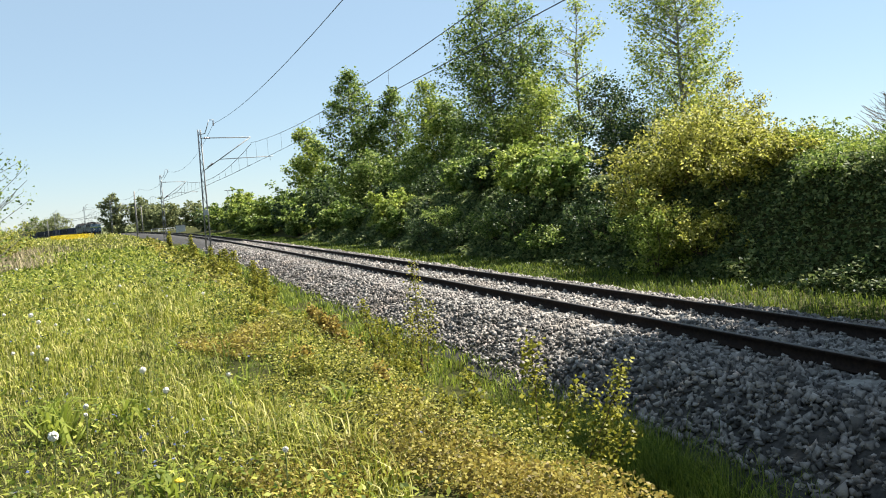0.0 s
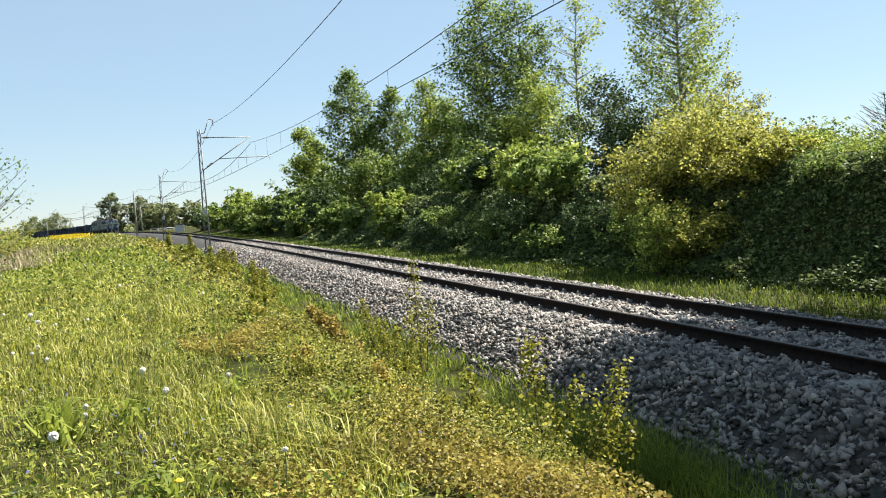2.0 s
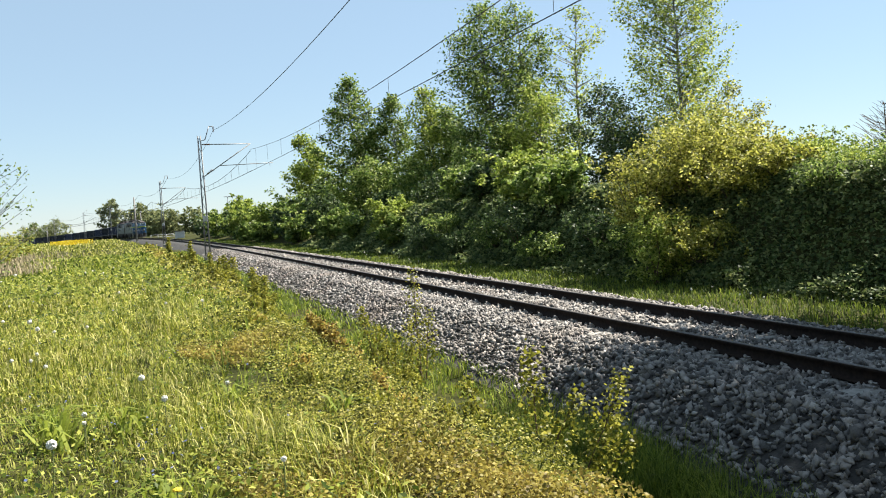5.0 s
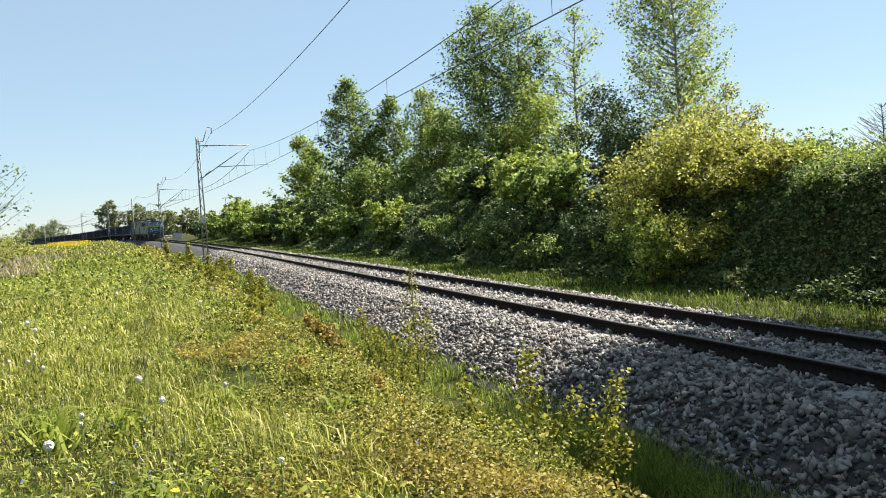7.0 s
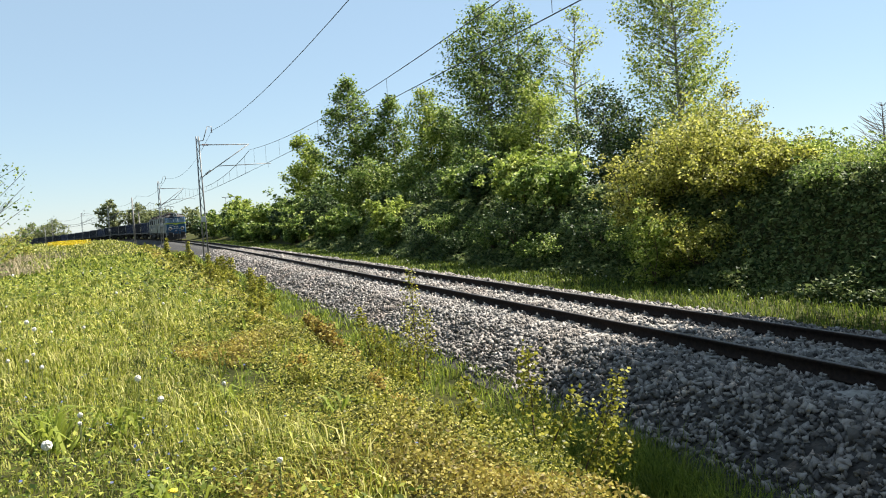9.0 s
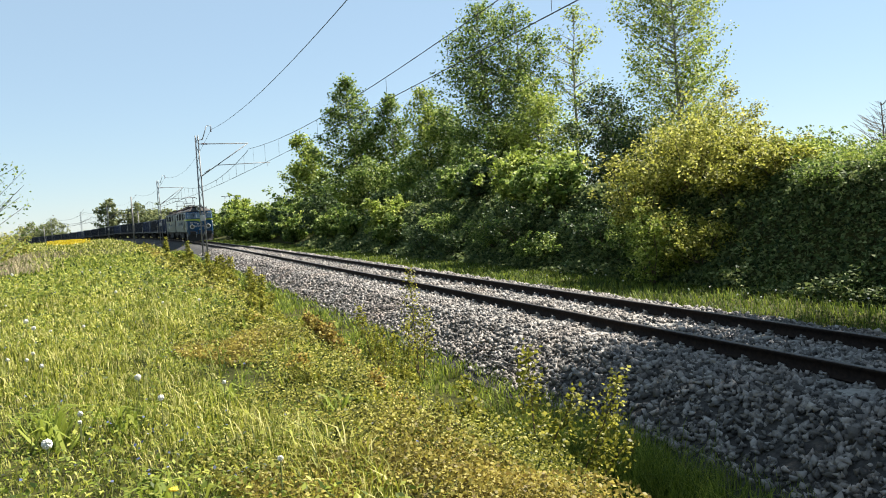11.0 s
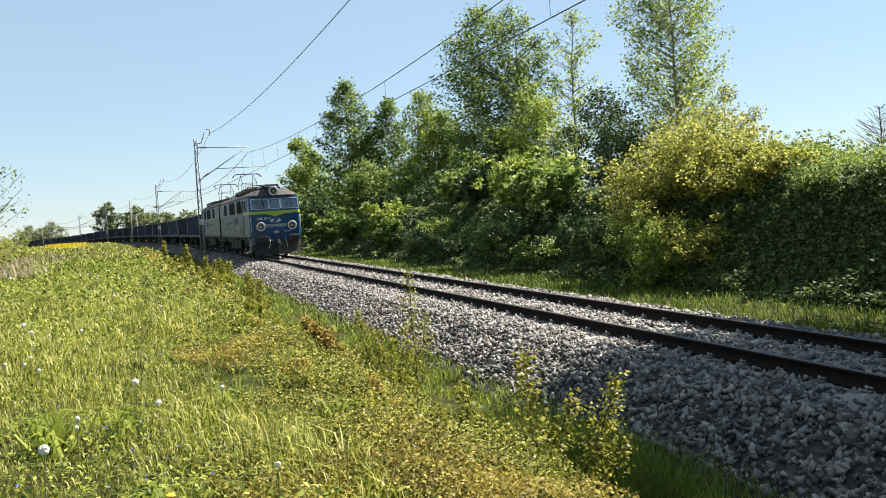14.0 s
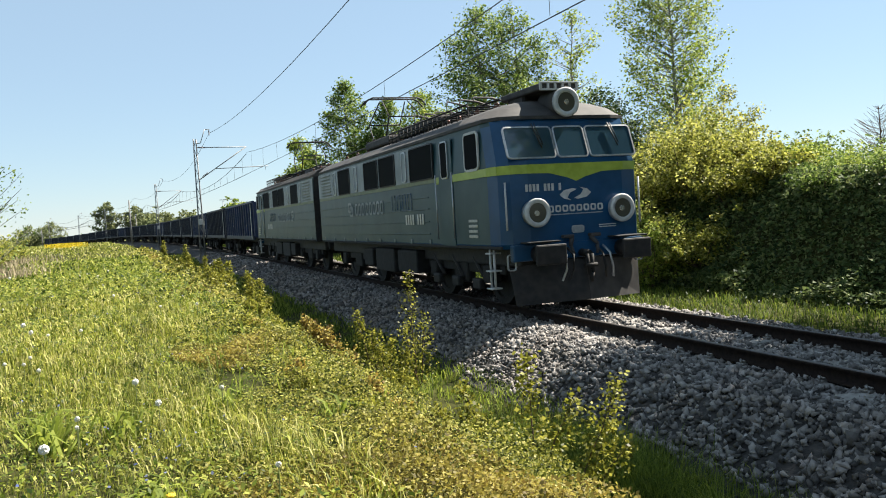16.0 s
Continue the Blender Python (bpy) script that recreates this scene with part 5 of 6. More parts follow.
        part("handrail", bm, M["white"], ob, "white handrail")
        bm = bmesh.new()
        box(bm, (sx * 0.9, -7.62, 1.27), (0.62, 0.36, 0.03), 0.008)
        part("buffer_step", bm, M["grime"], ob)
    # top headlamp and horn shelf
    bm = bmesh.new()
    rod(bm, (0, -6.55, 3.84), (0, -7.18, 3.80), 0.25, 0.26, 28)
    hl = part("top_headlamp", bm, M["roof"], ob, "large round roof headlamp")
    bm = bmesh.new()
    rod(bm, (0, -7.16, 3.80), (0, -7.22, 3.80), 0.265, 0.24, 28)
    part("lamp_rim", bm, M["rim"], hl)
    bm = bmesh.new()
    annulus(bm, (0, -7.225, 3.80), 0.18, 0.275, 0.05)
    part("lamp_ring", bm, M["white"], hl, "white-painted ring")
    bm = bmesh.new()
    rod(bm, (0, -7.215, 3.80), (0, -7.23, 3.80), 0.19, 0.17, 24)
    part("lens", bm, M["lens"], hl)
    bm = bmesh.new()
    rod(bm, (0, -7.23, 3.80), (0, -7.243, 3.80), 0.055, 0.045, 14)
    part("bulb", bm, M["reflector"], hl, "dull round reflector")
    # shelf body wears the dark roof colour in place of shade on its sides
    bm = bmesh.new()
    box(bm, (-0.05, -6.2, 4.12), (0.78, 1.7, 0.13), 0.03)
    box(bm, (-0.35, -5.9, 4.0), (0.08, 0.6, 0.2), 0.01)
    box(bm, (0.25, -5.9, 4.0), (0.08, 0.6, 0.2), 0.01)
    hs = part("horn_shelf", bm, M["roof"], ob, "housing above the headlamp, dark colour for its shaded sides")
    bm = bmesh.new()
    for z in (4.055, 4.185):
        box(bm, (-0.05, -7.06, z), (0.8, 0.05, 0.035), 0.006)
    for k in range(6):
        box(bm, (-0.43 + k * 0.152, -7.06, 4.12), (0.045, 0.05, 0.13), 0.006)
    part("grille", bm, M["white"], hs, "white slatted grille")
    # badge, name bar, number bars on the front
    for pts in ([(-0.36, 2.09), (-0.26, 2.17), (-0.08, 2.20), (0.0, 2.18), (-0.14, 2.12), (-0.2, 2.03), (-0.12, 1.98), (-0.28, 2.02)], [(0.3, 2.11), (0.2, 2.03), (0.02, 2.0), (-0.06, 2.02), (0.08, 2.08), (0.14, 2.17), (0.06, 2.22), (0.22, 2.18)]):
        bm = bmesh.new()
        poly(bm, [(a, yf, b) for a, b in pts], Vector((0, -0.006, 0)))
        part("badge", bm, M["white"], ob, "white curved badge")
    for k in range(8):
        bm = bmesh.new()
        hollow(bm, pose(-0.55 + k * 0.147, yf, 1.84, 90, 0, 0), 0.115, 0.125, 0.028)
        part("lettering_bar", bm, M["white"], ob, "plain white lettering bar")
    for k in range(10):
        if k not in (4, 8):
            bm = bmesh.new()
            box(bm, (-1.02 + k * 0.075, yf, 2.24), (0.05, 0.012, 0.13), 0.003)
            part("number_bar", bm, M["white"], ob, "plain white number bar")
    bm = bmesh.new()
    box(bm, (-0.02, yf, 1.735), (1.1, 0.012, 0.018), 0.003)
    part("trim_line", bm, M["rim"], ob)
    bm = bmesh.new()
    o = rounded(0.26, 0.14, 0.05)
    poly(bm, [(a - 0.02, yf, b + 1.45) for a, b in o], Vector((0, -0.02, 0)))
    part("plate", bm, M["rim"], ob, "small oval plate")
    for z in (1.5, 1.46):
        bm = bmesh.new()
        box(bm, (0.62, yf, z), (0.36, 0.01, 0.018), 0.002)
        part("notice_bar", bm, M["white"], ob)
    # buffer beam, plough, hoses
    bm = bmesh.new()
    box(bm, (0, -7.36, 1.08), (2.7, 0.16, 0.3), 0.02)
    part("buffer_beam", bm, M["navy"], ob)
    for sx in (-1, 1):
        bm = bmesh.new()
        poly(bm, [(0, -7.75, 0.18), (sx * 1.3, -7.35, 0.14), (sx * 1.36, -7.25, 0.82), (sx * 0.3, -7.5, 0.92), (0, -7.6, 0.9)][::sx], Vector((0, 0.03, 0)))
        # the right plate takes the lighter roof colour to stand for sun on it
        part("plough", bm, M["black"] if sx < 0 else M["roof"], ob, "dark plough plate" if sx < 0 else "plough plate, greyed for the sunlight on it")
        for k, x in enumerate((0.3, 0.45)):
            p = np.array([[sx * x, -7.5, 1.12], [sx * x, -7.72, 1.0], [sx * (x + 0.03), -7.76, 0.75], [sx * (x + 0.08), -7.68, 0.55]])
            v, q = tube_np(p, 0.022, 6)
            part_np("air_hose", mesh_np("air_hose", v, q, mats=[M["rim"] if k else M["black"]], smooth=True), ob, "air hose")
    bm = bmesh.new()
    box(bm, (0, 0.0, 1.0), (2.3, 14.6, 0.36), 0.03)
    part("underframe", bm, M["black"], ob)
    for sx in (-1, 1):
        bm = bmesh.new()
        box(bm, (sx * 0.62, 0, 0.72), (0.5, 4.4, 0.5), 0.06)
        part("air_tank", bm, M["black"], ob)
    ws = bogie(ob, -4.25, 0.625, 3.05) + bogie(ob, 4.25, 0.625, 3.05)
    buffers(ob, -7.98, -1)
    buffers(ob, 7.98, 1)
    # gangway
    bm = bmesh.new()
    for k in range(4):
        box(bm, (0, 7.54 + k * 0.1, 2.1), (1.1 if k % 2 else 1.2, 0.07, 2.1), 0.02)
    part("gangway", bm, M["rubber"], ob, "black folded gangway")
    # roof gear: resistor housings, insulators, bus bars, pantograph
    for y, w, h in ((-1.2, 3.0, 0.26), (2.3, 2.4, 0.22)):
        bm = bmesh.new()
        box(bm, (-0.2, y, 3.93 + h / 2), (1.3, w, h), 0.05)
        part("roof_box", bm, M["roof"], ob, "grey roof housing")
        for k in range(9):
            bm = bmesh.new()
            box(bm, (-0.2, y - w / 2 + (k + 0.5) * w / 9, 3.94 + h), (1.2, 0.05, 0.05), 0.01)
            part("roof_slat", bm, M["grime"], ob)
    for y in (-5.6, -4.6, -3.6, -2.9, 0.6, 3.9, 5.2, 6.6):
        for x in (-0.65, 0.65):
            bm = bmesh.new()
            for k in range(4):
                rod(bm, (x, y, 3.8 + k * 0.06), (x, y, 3.85 + k * 0.06), 0.07, 0.045, 8)
            part("roof_insulator", bm, M["insul"], ob)
    for x in (-0.65, 0.65):
        bm = bmesh.new()
        rod(bm, (x, -5.7, 4.08), (x, 6.7, 4.08), 0.022, seg=6)
        rod(bm, (x, -5.6, 4.08), (x * 0.4, -4.9, 4.2), 0.02, seg=6)
        part("bus_bar", bm, M["grime"], ob)
    # grab rails along the roof edge, resistor frames, cable loops
    for x in (-1.12, 1.12):
        bm = bmesh.new()
        for z in (3.92, 4.06):
            rod(bm, (x, -5.2, z), (x, 0.2, z), 0.018, seg=6)
        for k in range(19):
            rod(bm, (x, -5.2 + k * 0.3, 3.66), (x, -5.2 + k * 0.3, 4.06), 0.014, seg=5)
        part("roof_rail", bm, M["grime"], ob, "thin rail along the roof edge")
    for k in range(14):
        bm = bmesh.new()
        y = -5.0 + k * 0.36
        rod(bm, (-1.0, y, 4.02), (0.9, y + 0.1, 4.1), 0.02, seg=5)
        part("cross_bar", bm, M["grime"], ob)
    for k in range(6):
        y, w = -4.9 + k * 0.75, 0.3 + 0.1 * (k % 3)
        p = np.array([[-0.9, y, 3.9], [-0.8, y + 0.1, 4.05 + w * 0.7], [-0.3, y + 0.35, 4.2 + w * 0.3], [0.3, y + 0.5, 4.18], [0.7, y + 0.7, 3.95]])
        v, q = tube_np(p, 0.022, 6)
        part_np("roof_cable", mesh_np("roof_cable", v, q, mats=[M["black"]], smooth=True), ob, "looped roof cable")
    # clutter of the front end: lower pipes, footboards, cocks
    for sx in (-1, 1):
        bm = bmesh.new()
        rod(bm, (sx * 0.2, -7.5, 1.3), (sx * 0.28, -7.6, 1.16), 0.05, 0.035, 10)
        rod(bm, (sx * 0.28, -7.6, 1.16), (sx * 0.24, -7.64, 1.0), 0.03, seg=8)
        box(bm, (sx * 0.28, -7.5, 1.33), (0.22, 0.12, 0.06), 0.015)
        part("brake_cock", bm, M["roof"], ob, "grey brake pipe cock")
        bm = bmesh.new()
        hollow(bm, pose(sx * 1.34, -7.3, 0.92, 90, 0, 0), 0.18, 0.3, 0.022, 0.03)
        part("shunter_step", bm, M["rim"], ob, "small frame step under the buffer")
        for k in range(3):
            bm = bmesh.new()
            y = -5.6 + k * 1.15
            rod(bm, (sx * 1.1, y, 0.5), (sx * 1.12, y + 0.5, 0.95), 0.05, seg=8)
            box(bm, (sx * 1.16, y + 0.25, 0.42), (0.14, 0.4, 0.22), 0.04)
            part("brake_rigging", bm, M["black"], ob, "grimy brake rod and hanger")
    return ob, ws


def pantograph(parent, y, h):
    """Raised: a diamond of thin tubes with a two-strip head."""
    z0, zt = 4.1, 4.1 + h
    bm = bmesh.new()
    for x in (-0.6, 0.6):
        rod(bm, (x, y - 0.7, z0), (x, y + 0.7, z0), 0.03, seg=6)
    for d in (-0.7, 0.7):
        rod(bm, (-0.6, y + d, z0), (0.6, y + d, z0), 0.03, seg=6)
    base = part("pantograph_base", bm, M["grime"], parent)
    zm = z0 + h * 0.5
    for d in (-1, 1):
        bm = bmesh.new()
        for x in (-1, 1):
            rod(bm, (x * 0.5, y + d * 0.55, z0), (x * 0.5, y + d * 1.05, zm), 0.022, seg=6)
            rod(bm, (x * 0.5, y + d * 1.05, zm), (x * 0.4, y + d * 0.12, zt - 0.08), 0.018, seg=6)
        rod(bm, (-0.5, y + d * 1.05, zm), (0.5, y + d * 1.05, zm), 0.018, seg=6)
        part("pantograph_arm", bm, M["black"], parent, "thin dark pantograph arm")
    for d in (-0.17, 0.17):
        p = np.array([[-0.98, y + d, zt - 0.22], [-0.85, y + d, zt - 0.06], [-0.7, y + d, zt], [0.7, y + d, zt], [0.85, y + d, zt - 0.06], [0.98, y + d, zt - 0.22]])
        v, q = tube_np(p, 0.024, 6)
        part_np("contact_strip", mesh_np("contact_strip", v, q, mats=[M["black"]]), parent, "pantograph contact strip")


def wagon(material, label):
    """A high-sided open bogie wagon, 14.04 m over the buffers."""
    ob = thing("open_wagon", None, label, "wagon", "open wagons of the train")
    L, W = 6.4, 1.42
    for sx in (-1, 1):
        bm = bmesh.new()
        box(bm, (sx * (W - 0.03), 0, 2.2), (0.06, 2 * L, 1.9), 0.01)
        part("side_wall", bm, material, ob)
        bm = bmesh.new()
        box(bm, (sx * W, 0, 3.17), (0.14, 2 * L + 0.06, 0.12), 0.02)
        part("top_rail", bm, material, ob)
        for k in range(13):
            bm = bmesh.new()
            box(bm, (sx * (W + 0.05), -L + 0.35 + k * (2 * L - 0.7) / 12, 2.2), (0.11, 0.12, 1.86), 0.02)
            part("side_post", bm, material, ob)
        bm = bmesh.new()
        box(bm, (sx * (W + 0.04), 0, 1.2), (0.12, 2 * L, 0.22), 0.02)
        part("side_sill", bm, M["wagon_dark"], ob)
        # thin pale upright strip laid over the first side post
        bm = bmesh.new()
        box(bm, (sx * (W + 0.112), -L + 0.38, 2.1), (0.012, 0.2, 1.9), 0.003)
        part("pale_post", bm, M["white"], ob, "pale upright strip near the wagon end")
        for k, y in enumerate((-3.2, 2.6)):
            bm = bmesh.new()
            box(bm, (sx * (W + 0.006), y, 1.9), (0.014, 0.7, 0.1), 0.003)
            part("lettering_bar", bm, M["rim"], ob)
    for d in (-1, 1):
        bm = bmesh.new()
        box(bm, (0, d * L, 2.2), (2 * W, 0.08, 1.95), 0.01)
        for x in (-0.8, 0, 0.8):
            box(bm, (x, d * (L + 0.07), 2.2), (0.12, 0.1, 1.9), 0.02)
        part("end_wall", bm, material, ob)
        buffers(ob, d * 7.02, d)
    bm = bmesh.new()
    box(bm, (0, 0, 1.15), (2.6, 2 * L, 0.14), 0.02)
    box(bm, (0, 0, 0.98), (0.6, 2 * L, 0.3), 0.02)
    part("underframe", bm, M["black"], ob)
    bm = bmesh.new()
    bmesh.ops.create_grid(bm, x_segments=6, y_segments=40, size=1, matrix=Matrix.Diagonal((W - 0.08, L - 0.06, 1, 1)))
    for v in bm.verts:
        v.co.z = 2.75 + 0.22 * noise.noise(v.co * 1.3) - 0.12 * abs(v.co.x)
    part("coal_load", bm, M["coal"], ob, "dark bulk load")
    bogie(ob, -4.5, 0.46, 1.8)
    bogie(ob, 4.5, 0.46, 1.8)
    return ob


TRAIN = []


def build_train():
    front, ws = loco_section()
    rear = copy_thing(front, Matrix.Identity(4))
    for ob, way in ((front, 1), (rear, -1)):
        WHEELS.extend((w, way) for w in ob.children_recursive if w.name.startswith("wheel"))
    tagged(rear, "rear half of the blue double freight locomotive")
    pantograph(front, 3.1, 1.35)
    pantograph(rear, 0.2, 1.35)
    TRAIN.append((front, 7.98, 0))
    TRAIN.append((rear, 7.98 + 15.96, 180))
    a = wagon(M["wagon"], "bright blue high-sided open freight wagon")
    b = wagon(M["wagon_dark"], "dark blue grimy high-sided open freight wagon")
    first = 2 * 15.96 + 7.02
    for i in range(22):
        w = a if i == 0 else b if i == 1 else copy_thing(a if i in (2, 6, 11) else b, Matrix.Identity(4))
        TRAIN.append((w, first + 14.04 * i, 0))


def train_s(t):
    """Where the front buffers stand at t seconds."""
    k = 16.0 - t
    return 4.605 + 16.842 * k - 0.0525 * k * k / 2


# ---------------------------------------------------------------- tree and bush lists: x, y, height, crown radius, leaves, leaf size, leaf, bark, label, more
TALL = "tall narrow aspen with fluttering green leaves"
LOW = "lower green aspen filling the row"
TREES = [
    (-15.3, 98.0, 11.8, 3.8, 10920, 0.34, "aspen_light", "bark", "young light green aspen at the end of the row", dict(lean=(-0.5, 0), sprays=120)),
    (-12.6, 95.0, 7.0, 3.4, 6720, 0.33, "aspen", "bark", LOW, dict(sprays=90)),
    (-8.2, 88.0, 16.6, 4.0, 16800, 0.31, "aspen", "bark", TALL, dict(lean=(-1.0, 0), sprays=190)),
    (-4.3, 87.0, 14.2, 3.3, 10920, 0.31, "aspen", "bark_pale", TALL, dict(lean=(-0.5, 0), sprays=150)),
    (-6.8, 82.0, 7.4, 4.3, 8820, 0.29, "aspen", "bark", LOW, dict(sprays=100)),
    (-10.8, 84.0, 4.8, 3.4, 5460, 0.29, "aspen_light", "bark", LOW, dict(sprays=70)),
    (0.0, 80.0, 13.6, 3.8, 14280, 0.28, "aspen_light", "bark", TALL, dict(lean=(-0.8, 0), sprays=170)),
    (2.3, 77.0, 11.4, 3.0, 8820, 0.27, "aspen", "bark", TALL, dict(lean=(-0.4, 0), sprays=120)),
    (-2.0, 76.0, 6.2, 3.8, 7560, 0.27, "aspen", "bark", LOW, dict(sprays=90)),
    (1.2, 69.0, 4.6, 3.3, 5880, 0.25, "aspen_dark", "bark", "darker young aspen low in the row", dict(sprays=70)),
    (4.9, 62.0, 15.6, 4.4, 23100, 0.22, "aspen", "bark", "broad tall aspen with dense green crown", dict(lean=(-0.9, 0), sprays=230)),
    (7.2, 63.0, 16.0, 3.3, 12600, 0.22, "aspen", "bark_pale", TALL, dict(lean=(-0.6, 0), sprays=150)),
    (3.4, 59.0, 6.8, 3.5, 8820, 0.21, "aspen", "bark", LOW, dict(sprays=100)),
    (7.4, 57.0, 8.6, 3.3, 10920, 0.21, "aspen_light", "bark", "fresh light green aspen in the row", dict(sprays=120)),
    (11.2, 64.0, 15.6, 3.1, 2210, 0.23, "aspen_light", "bark_pale", "airy pale-stemmed aspen with thin foliage", dict(start=0.42, gaps=0.45, sprays=110, lean=(0.3, 0), spread=0.1)),
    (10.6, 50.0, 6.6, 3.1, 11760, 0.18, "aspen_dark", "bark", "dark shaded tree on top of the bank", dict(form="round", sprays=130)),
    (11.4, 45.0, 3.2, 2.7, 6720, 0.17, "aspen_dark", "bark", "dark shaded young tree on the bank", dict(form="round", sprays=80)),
    (14.2, 46.0, 13.2, 3.9, 21000, 0.165, "aspen_light", "bark_pale", "tall spreading aspen with pale forked trunk", dict(lean=(-0.4, 0), sprays=300, gaps=0.2, spread=0.1)),
    (17.1, 47.0, 6.2, 2.4, 3990, 0.165, "birch", "bark_pale", "thin yellow-green young birch on the bank", dict(sprays=80, gaps=0.3)),
    (9.9, 30.0, 2.9, 2.8, 6300, 0.105, "birch", "bark_pale", "yellow-green birch with an airy crown", dict(form="round", sprays=130, gaps=0.3, start=0.12)),
    (17.8, 32.0, 2.9, 1.5, 0, 0.1, "bramble", "twig", "bare leafless tree on the bank", dict(form="round", sprays=260, gaps=0.0)),
]
SHADE = "leafy tree on the bank close to the track"
for _s, _u, _h, _r in ((1.2, 8.8, 12.4, 3.9), (-2.6, 8.2, 12.4, 3.9), (-6.8, 8.0, 12.2, 3.9), (-11.5, 8.4, 11.8, 3.8)):
    _p = at(_s, _u)
    TREES.append((float(_p[0]), float(_p[1]), _h, _r, 16000, 0.24, "aspen", "bark", SHADE, dict(start=0.3, form="round", sprays=220, gaps=0.05)))

YB = "wide yellow-green birch bush on the bank"
GB = "green bush hanging over the foot of the bank"
SS = "small-leaved dark green shrub against the sky"
BUSHES = [
    (6.2, 24.2, 2.7, 1.5, 3600, 0.095, "birch", YB, dict(stems=12)),
    (7.5, 24.0, 2.1, 1.7, 3900, 0.095, "birch", YB, dict(stems=12)),
    (8.7, 23.8, 1.3, 1.5, 2600, 0.09, "birch", YB, dict(stems=10)),
    (7.9, 22.0, 1.3, 1.3, 2100, 0.09, "birch", "yellow-green bush hanging over the foot of the bank"),
    (5.8, 21.9, 2.0, 1.2, 2300, 0.09, "aspen_light", GB),
    (6.9, 21.3, 1.3, 1.3, 2200, 0.085, "birch", "yellow-green bush hanging over the foot of the bank"),
    (9.0, 22.7, 1.1, 1.2, 2000, 0.09, "birch", YB, dict(stems=10)),
    (8.9, 21.3, 1.0, 1.1, 1800, 0.085, "birch", "yellow-green bush on the slope of the bank"),
    (9.8, 22.0, 0.9, 1.0, 1500, 0.085, "aspen_light", "fresh green bush on the slope of the bank"),
    (12.0, 27.0, 1.3, 0.9, 700, 0.09, "aspen", SS, dict(stems=9, tuft=0.13)),
    (13.1, 27.0, 1.5, 1.0, 800, 0.09, "aspen", SS, dict(stems=9, tuft=0.13)),
    (13.9, 26.0, 1.2, 1.0, 800, 0.09, "aspen", SS, dict(stems=10, tuft=0.14)),
    (11.2, 24.5, 0.5, 1.0, 800, 0.08, "aspen", "low green shrub on the crest of the bank", dict(stems=9)),
    (12.6, 24.8, 0.6, 1.1, 900, 0.08, "aspen_light", "low fresh green shrub on the crest of the bank", dict(stems=9)),
    (9.9, 23.2, 0.7, 1.0, 1000, 0.085, "aspen_light", "low fresh green shrub on the crest of the bank", dict(stems=9)),
    (10.2, 18.0, 0.5, 0.8, 700, 0.07, "aspen", "green bush on the shaded bank"),
    (9.2, 19.2, 0.7, 0.9, 900, 0.075, "aspen", "green bush on the shaded bank"),
    (4.7, 40.0, 2.3, 1.8, 2600, 0.14, "aspen_light", "fresh light green bush on the bank"),
    (2.9, 44.0, 2.2, 1.8, 2200, 0.15, "aspen", "dense green bush on the bank"),
    (-16.5, 90.0, 4.3, 3.0, 2400, 0.3, "aspen", "dense green bush at the end of the row"),
    (-20.5, 97.0, 4.4, 3.0, 2400, 0.32, "aspen_light", "light green bush at the end of the row"),
    (-25.0, 104.0, 4.2, 2.6, 2000, 0.33, "aspen_light", "light green bush at the end of the row"),
]


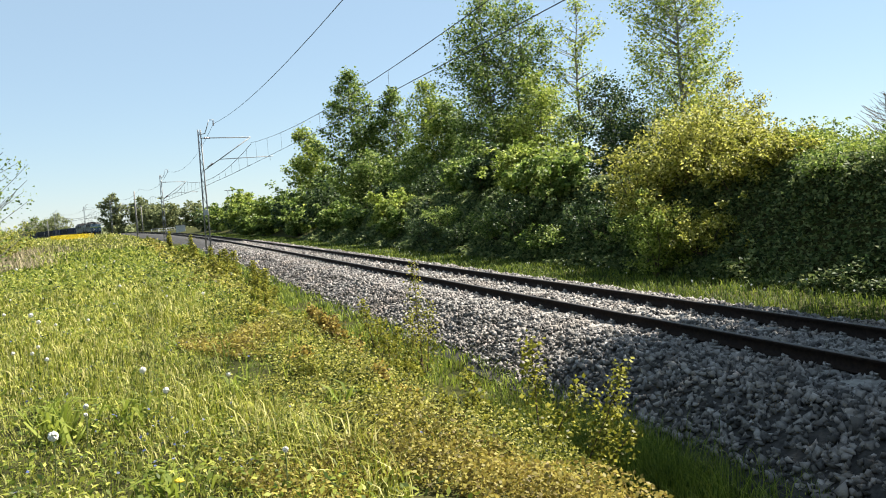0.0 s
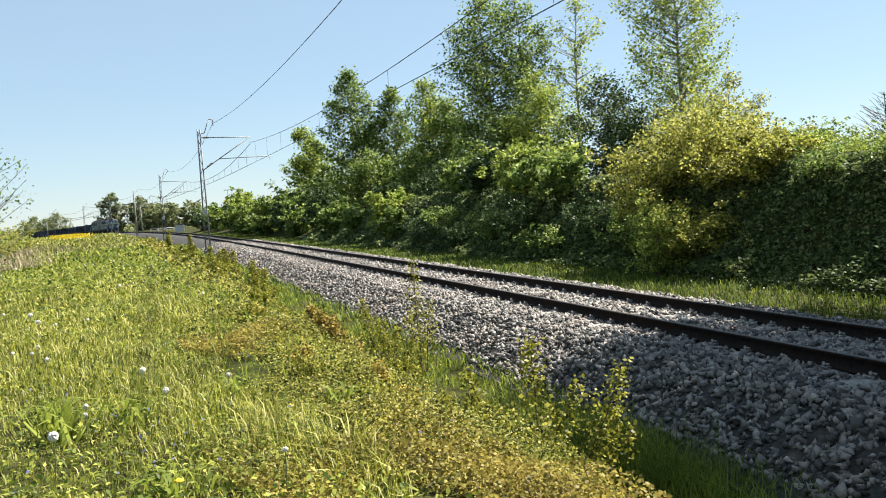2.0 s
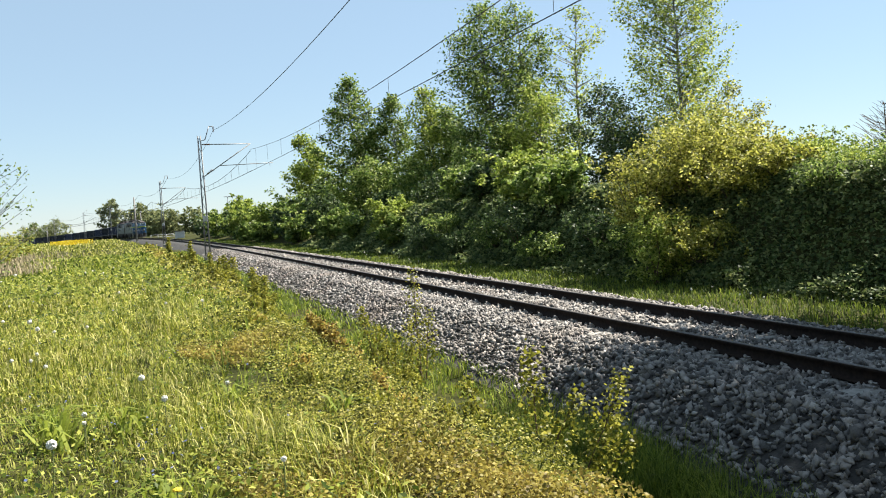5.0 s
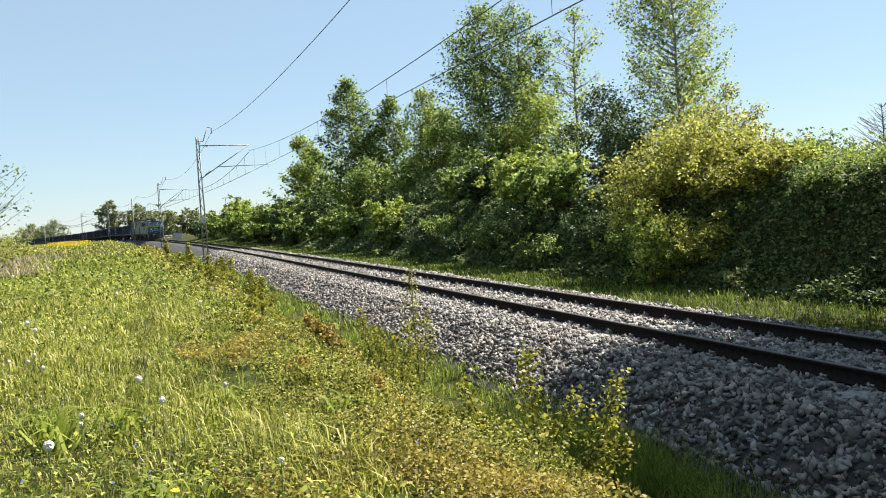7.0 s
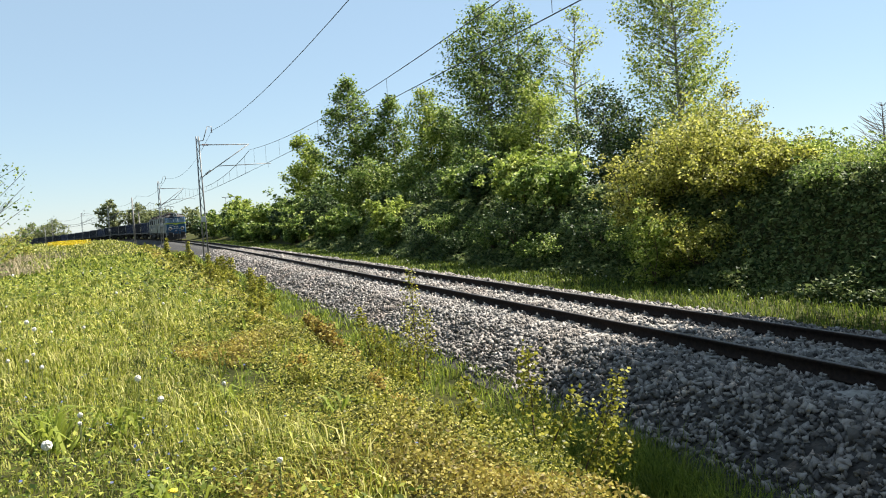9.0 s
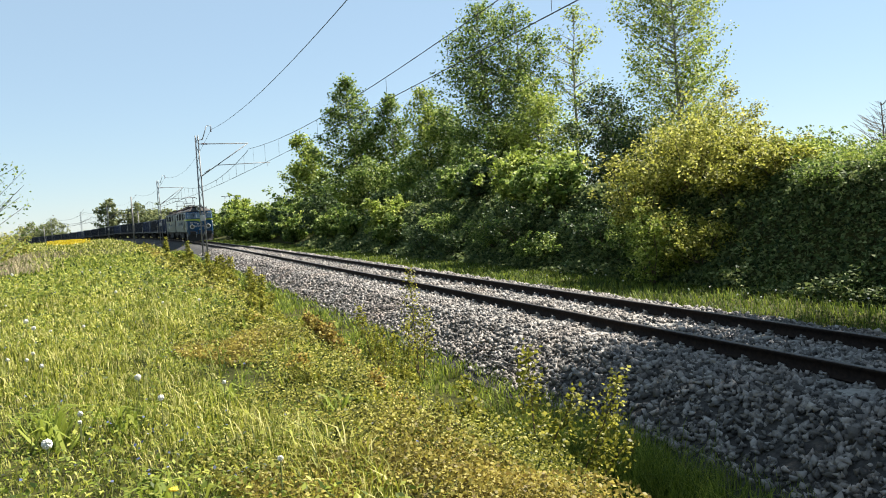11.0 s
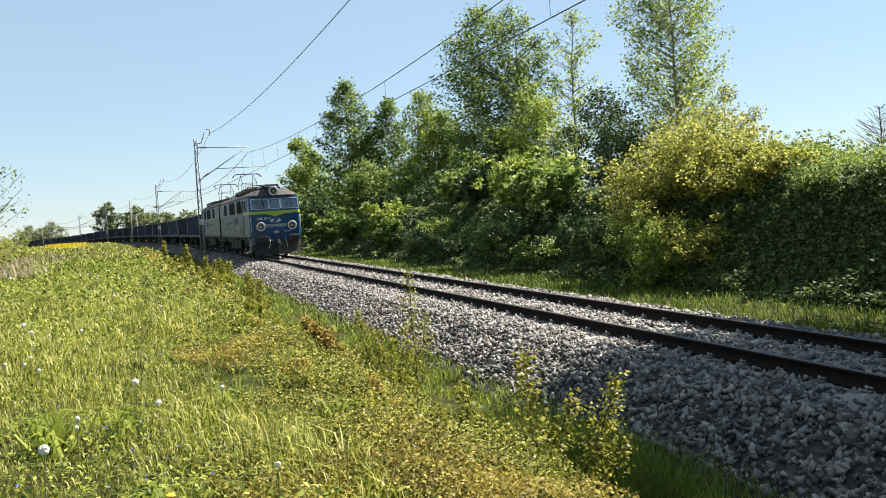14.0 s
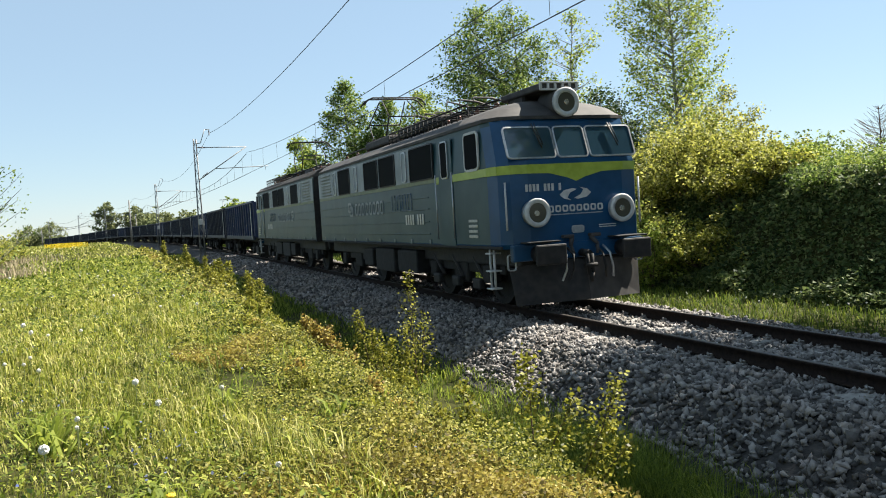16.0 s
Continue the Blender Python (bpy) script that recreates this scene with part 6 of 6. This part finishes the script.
def build_left_and_far():
    # unseen dark shrubs on the crest of the bank, added to shade the slope
    for i in range(3):
        p = at(-12 + i * 3.4 + rng.uniform(-0.8, 0.8), rng.uniform(9.0, 10.6))
        bush(float(p[0]), float(p[1]), rng.uniform(0.8, 1.4), 1.6, 2000, 0.1 + 0.002 * i, M["aspen_dark"], "unseen dark dense shrub on the crest, added to shade the bank", stems=9)
    # tree that reaches in from the meadow side
    tree(-14.6, 25.0, 5.2, 2.1, 1300, 0.1, M["aspen"], M["bark"], "thin-leaved willow at the edge of the meadow", group="trees by the meadow", form="round", gaps=0.35, sprays=110)
    for x, y, h, r, mt, lb in ((-26.5, 47.0, 1.7, 2.0, "birch", "yellowish scrub at the meadow edge"), (-30.0, 50.0, 2.0, 2.3, "birch", "yellowish scrub at the meadow edge"), (-35.5, 66.0, 2.0, 2.4, "birch", "yellowish scrub at the meadow edge"), (-28.0, 44.0, 2.3, 2.0, "aspen_light", "light green scrub at the meadow edge")):
        bush(x, y, h, r, 1900, 0.14, M[mt], lb, group="scrub by the meadow")
    # dry reeds
    x, y, r = scatter(9000, 34, 80, -34, -24.5, 1.0)
    a = np.radians(rng.normal(-30.5, 2.0, len(r)))
    x, y = r * np.sin(a), r * np.cos(a)
    s, u = su(x, y)
    v, q, t = blades_np(np.stack([x, y, ground_z(s, u)], 1), rng.uniform(0.3, 0.75, len(x)), 0.012 * r / 22, rng.uniform(0.1, 0.6, len(x)))
    tagged(new("dry_grass", mesh_np("dry_grass", v, q, t, [M["straw"]])), "tall dry straw-coloured grass at the meadow edge", "grass", kind="stuff")
    # rapeseed
    y = rng.uniform(125, 205, 9000)
    x = -y * np.clip(rng.normal(0.457, 0.011, len(y)), 0.43, 0.482)
    s, u = su(x, y)
    v, q = leaves_np(np.stack([x, y, ground_z(s, u) + rng.uniform(0.0, 0.3, len(y))], 1), rng.uniform(0.1, 0.22, len(y)), 0.9, 0.6, 0.2)
    tagged(new("rapeseed", mesh_np("rapeseed", v, q, mats=[M["rape"]])), "patch of bright yellow rapeseed in bloom", "crop", kind="stuff")
    for x, y, h, r, n in ((-133.0, 330.0, 16.0, 5.5, 3600), (-124.0, 335.0, 14.0, 6.0, 3600), (-114.0, 325.0, 10.0, 5.5, 2400), (-216.0, 430.0, 10.0, 8.0, 2400), (-204.0, 430.0, 11.5, 8.0, 2400)):
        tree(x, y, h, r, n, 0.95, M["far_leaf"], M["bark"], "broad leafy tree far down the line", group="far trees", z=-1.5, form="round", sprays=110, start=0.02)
    for x, y, h, r, mt in ((-84.0, 250.0, 9.0, 5.5, "aspen_light"), (-77.0, 255.0, 8.0, 5.0, "aspen"), (-92.0, 262.0, 8.0, 5.0, "aspen_light"), (-66.0, 270.0, 8.0, 5.5, "aspen"), (-37.5, 140.0, 5.5, 3.4, "aspen"), (-33.5, 134.0, 6.5, 3.2, "aspen_light"), (-29.5, 124.0, 6.5, 3.0, "aspen_light"), (-42.0, 150.0, 4.5, 3.2, "aspen_dark")):
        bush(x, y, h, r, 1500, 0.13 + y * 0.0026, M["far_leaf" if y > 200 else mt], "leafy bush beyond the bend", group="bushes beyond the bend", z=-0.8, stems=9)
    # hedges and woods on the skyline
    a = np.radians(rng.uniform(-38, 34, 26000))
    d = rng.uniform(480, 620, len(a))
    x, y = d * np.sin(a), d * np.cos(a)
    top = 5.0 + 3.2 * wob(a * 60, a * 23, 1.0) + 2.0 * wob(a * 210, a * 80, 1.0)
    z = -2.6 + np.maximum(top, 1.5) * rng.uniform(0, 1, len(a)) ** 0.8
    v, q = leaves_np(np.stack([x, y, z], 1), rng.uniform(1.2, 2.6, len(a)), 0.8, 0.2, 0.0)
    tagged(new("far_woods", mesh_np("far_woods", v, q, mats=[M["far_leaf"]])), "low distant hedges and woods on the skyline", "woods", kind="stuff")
    # white rails of a level crossing, a cabinet, lamp posts, a shed
    for s0 in (192.0, 203.0):
        p = at(s0, 4.5)
        ob = thing("crossing_rail", pose(p[0], p[1], -0.8, 0, 0, 10), "white railing at a far level crossing", "railing", "railings at the crossing")
        for k in range(4):
            bm = bmesh.new()
            rod(bm, (k * 1.8, 0, 0), (k * 1.8, 0, 1.25), 0.06)
            part("post", bm, M["white"], ob)
        for z in (0.7, 1.2):
            bm = bmesh.new()
            rod(bm, (0, 0, z), (5.4, 0, z), 0.05)
            part("bar", bm, M["white"], ob)
    p = at(170, 6.0)
    ob = thing("cabinet", pose(p[0], p[1], -0.7, 0, 0, 25), "small pale relay cabinet beside the far track", "cabinet")
    bm = bmesh.new()
    box(bm, (0, 0, 0.9), (1.8, 1.0, 1.7), 0.04)
    part("body", bm, M["white"], ob)
    bm = bmesh.new()
    box(bm, (0, 0, 1.82), (2.0, 1.2, 0.12), 0.02)
    part("lid", bm, M["roof"], ob)
    for x, y in ((-39.5, 152.0), (-37.5, 151.0)):
        ob = thing("street_lamp", pose(x, y, -0.6), "slim grey street lamp beyond the bushes", "street lamp", "far street lamps")
        bm = bmesh.new()
        rod(bm, (0, 0, 0), (0, 0, 7.6), 0.09, 0.06)
        part("pole", bm, M["galv"], ob)
        for d in (-1, 1):
            bm = bmesh.new()
            box(bm, (d * 0.35, 0, 7.65), (0.6, 0.25, 0.12), 0.03)
            part("lamp_head", bm, M["galv"], ob)
    ob = thing("shed", pose(31.0, 60.0, 0.6, 0, 0, 15), "low shed with a dull red-brown roof behind the bank", "shed")
    bm = bmesh.new()
    box(bm, (0, 0, 0.8), (11, 6, 1.9), 0.03)
    part("wall", bm, M["concrete"], ob)
    bm = bmesh.new()
    poly(bm, [(-5.8, -3.4, 1.7), (-5.8, 3.4, 1.7), (-5.8, 0, 2.6)], Vector((11.6, 0, 0)))
    part("roof", bm, M["roofred"], ob)
    # bleached dead stalks by the ballast
    for s0, u0, h, lx in ((-4.3, -3.1, 0.55, 0.35), (-4.0, -2.9, 0.6, -0.1), (-4.6, -3.2, 0.45, -0.4), (-3.8, -3.0, 0.4, 0.6), (-4.5, -2.8, 0.5, 0.15), (-4.2, -3.3, 0.42, -0.3)):
        p = at(s0, u0)
        ob = thing("dead_stalk", pose(p[0], p[1], float(max(ground_z(s0, u0), bed_z(u0))) - 0.03), "bleached dry weed stalk with side twigs", "dead weed", "dead stalks by the ballast")
        t = np.linspace(0, 1, 6)[:, None]
        path = np.concatenate([lx * h * t ** 1.3, 0.1 * h * t, h * t], 1)
        v, q = tube_np(path, np.linspace(0.006, 0.0025, 6), 5)
        part_np("stem", mesh_np("stem", v, q, mats=[M["straw"]], smooth=True), ob)
        for k in range(9):
            g = rng.uniform(0.3, 1.0)
            b = np.array([np.interp(g, t[:, 0], path[:, j]) for j in range(3)])
            e = b + np.array([rng.normal(0, 0.06), rng.normal(0, 0.06), rng.uniform(0.03, 0.1)])
            v, q = tube_np(np.stack([b, (b + e) / 2 + 0.006, e]), 0.0022, 4)
            part_np("twig", mesh_np("twig", v, q, mats=[M["straw"]]), ob)


def motions():
    times = [0.5 * i for i in range(33)]
    for ob, back, turn in TRAIN:
        walk(ob, [(t, track_pose(train_s(t) + back, 0, 0, turn)) for t in times])
    ticks = [i / FPS for i in range(481)]
    for w, way in WHEELS:
        x, y, z = w.location
        walk(w, [(t, pose(x, y, z, way * math.degrees((train_s(0) - train_s(t)) / 0.625) % 360)) for t in ticks])


build_ground()
build_ballast()
build_rail(-0.7525)
build_rail(0.7525)
build_sleepers()
build_line()
build_train()
build_right_side()
build_left_and_far()
build_ditch()
build_meadow()
build_rosettes()
build_dandelions()
motions()
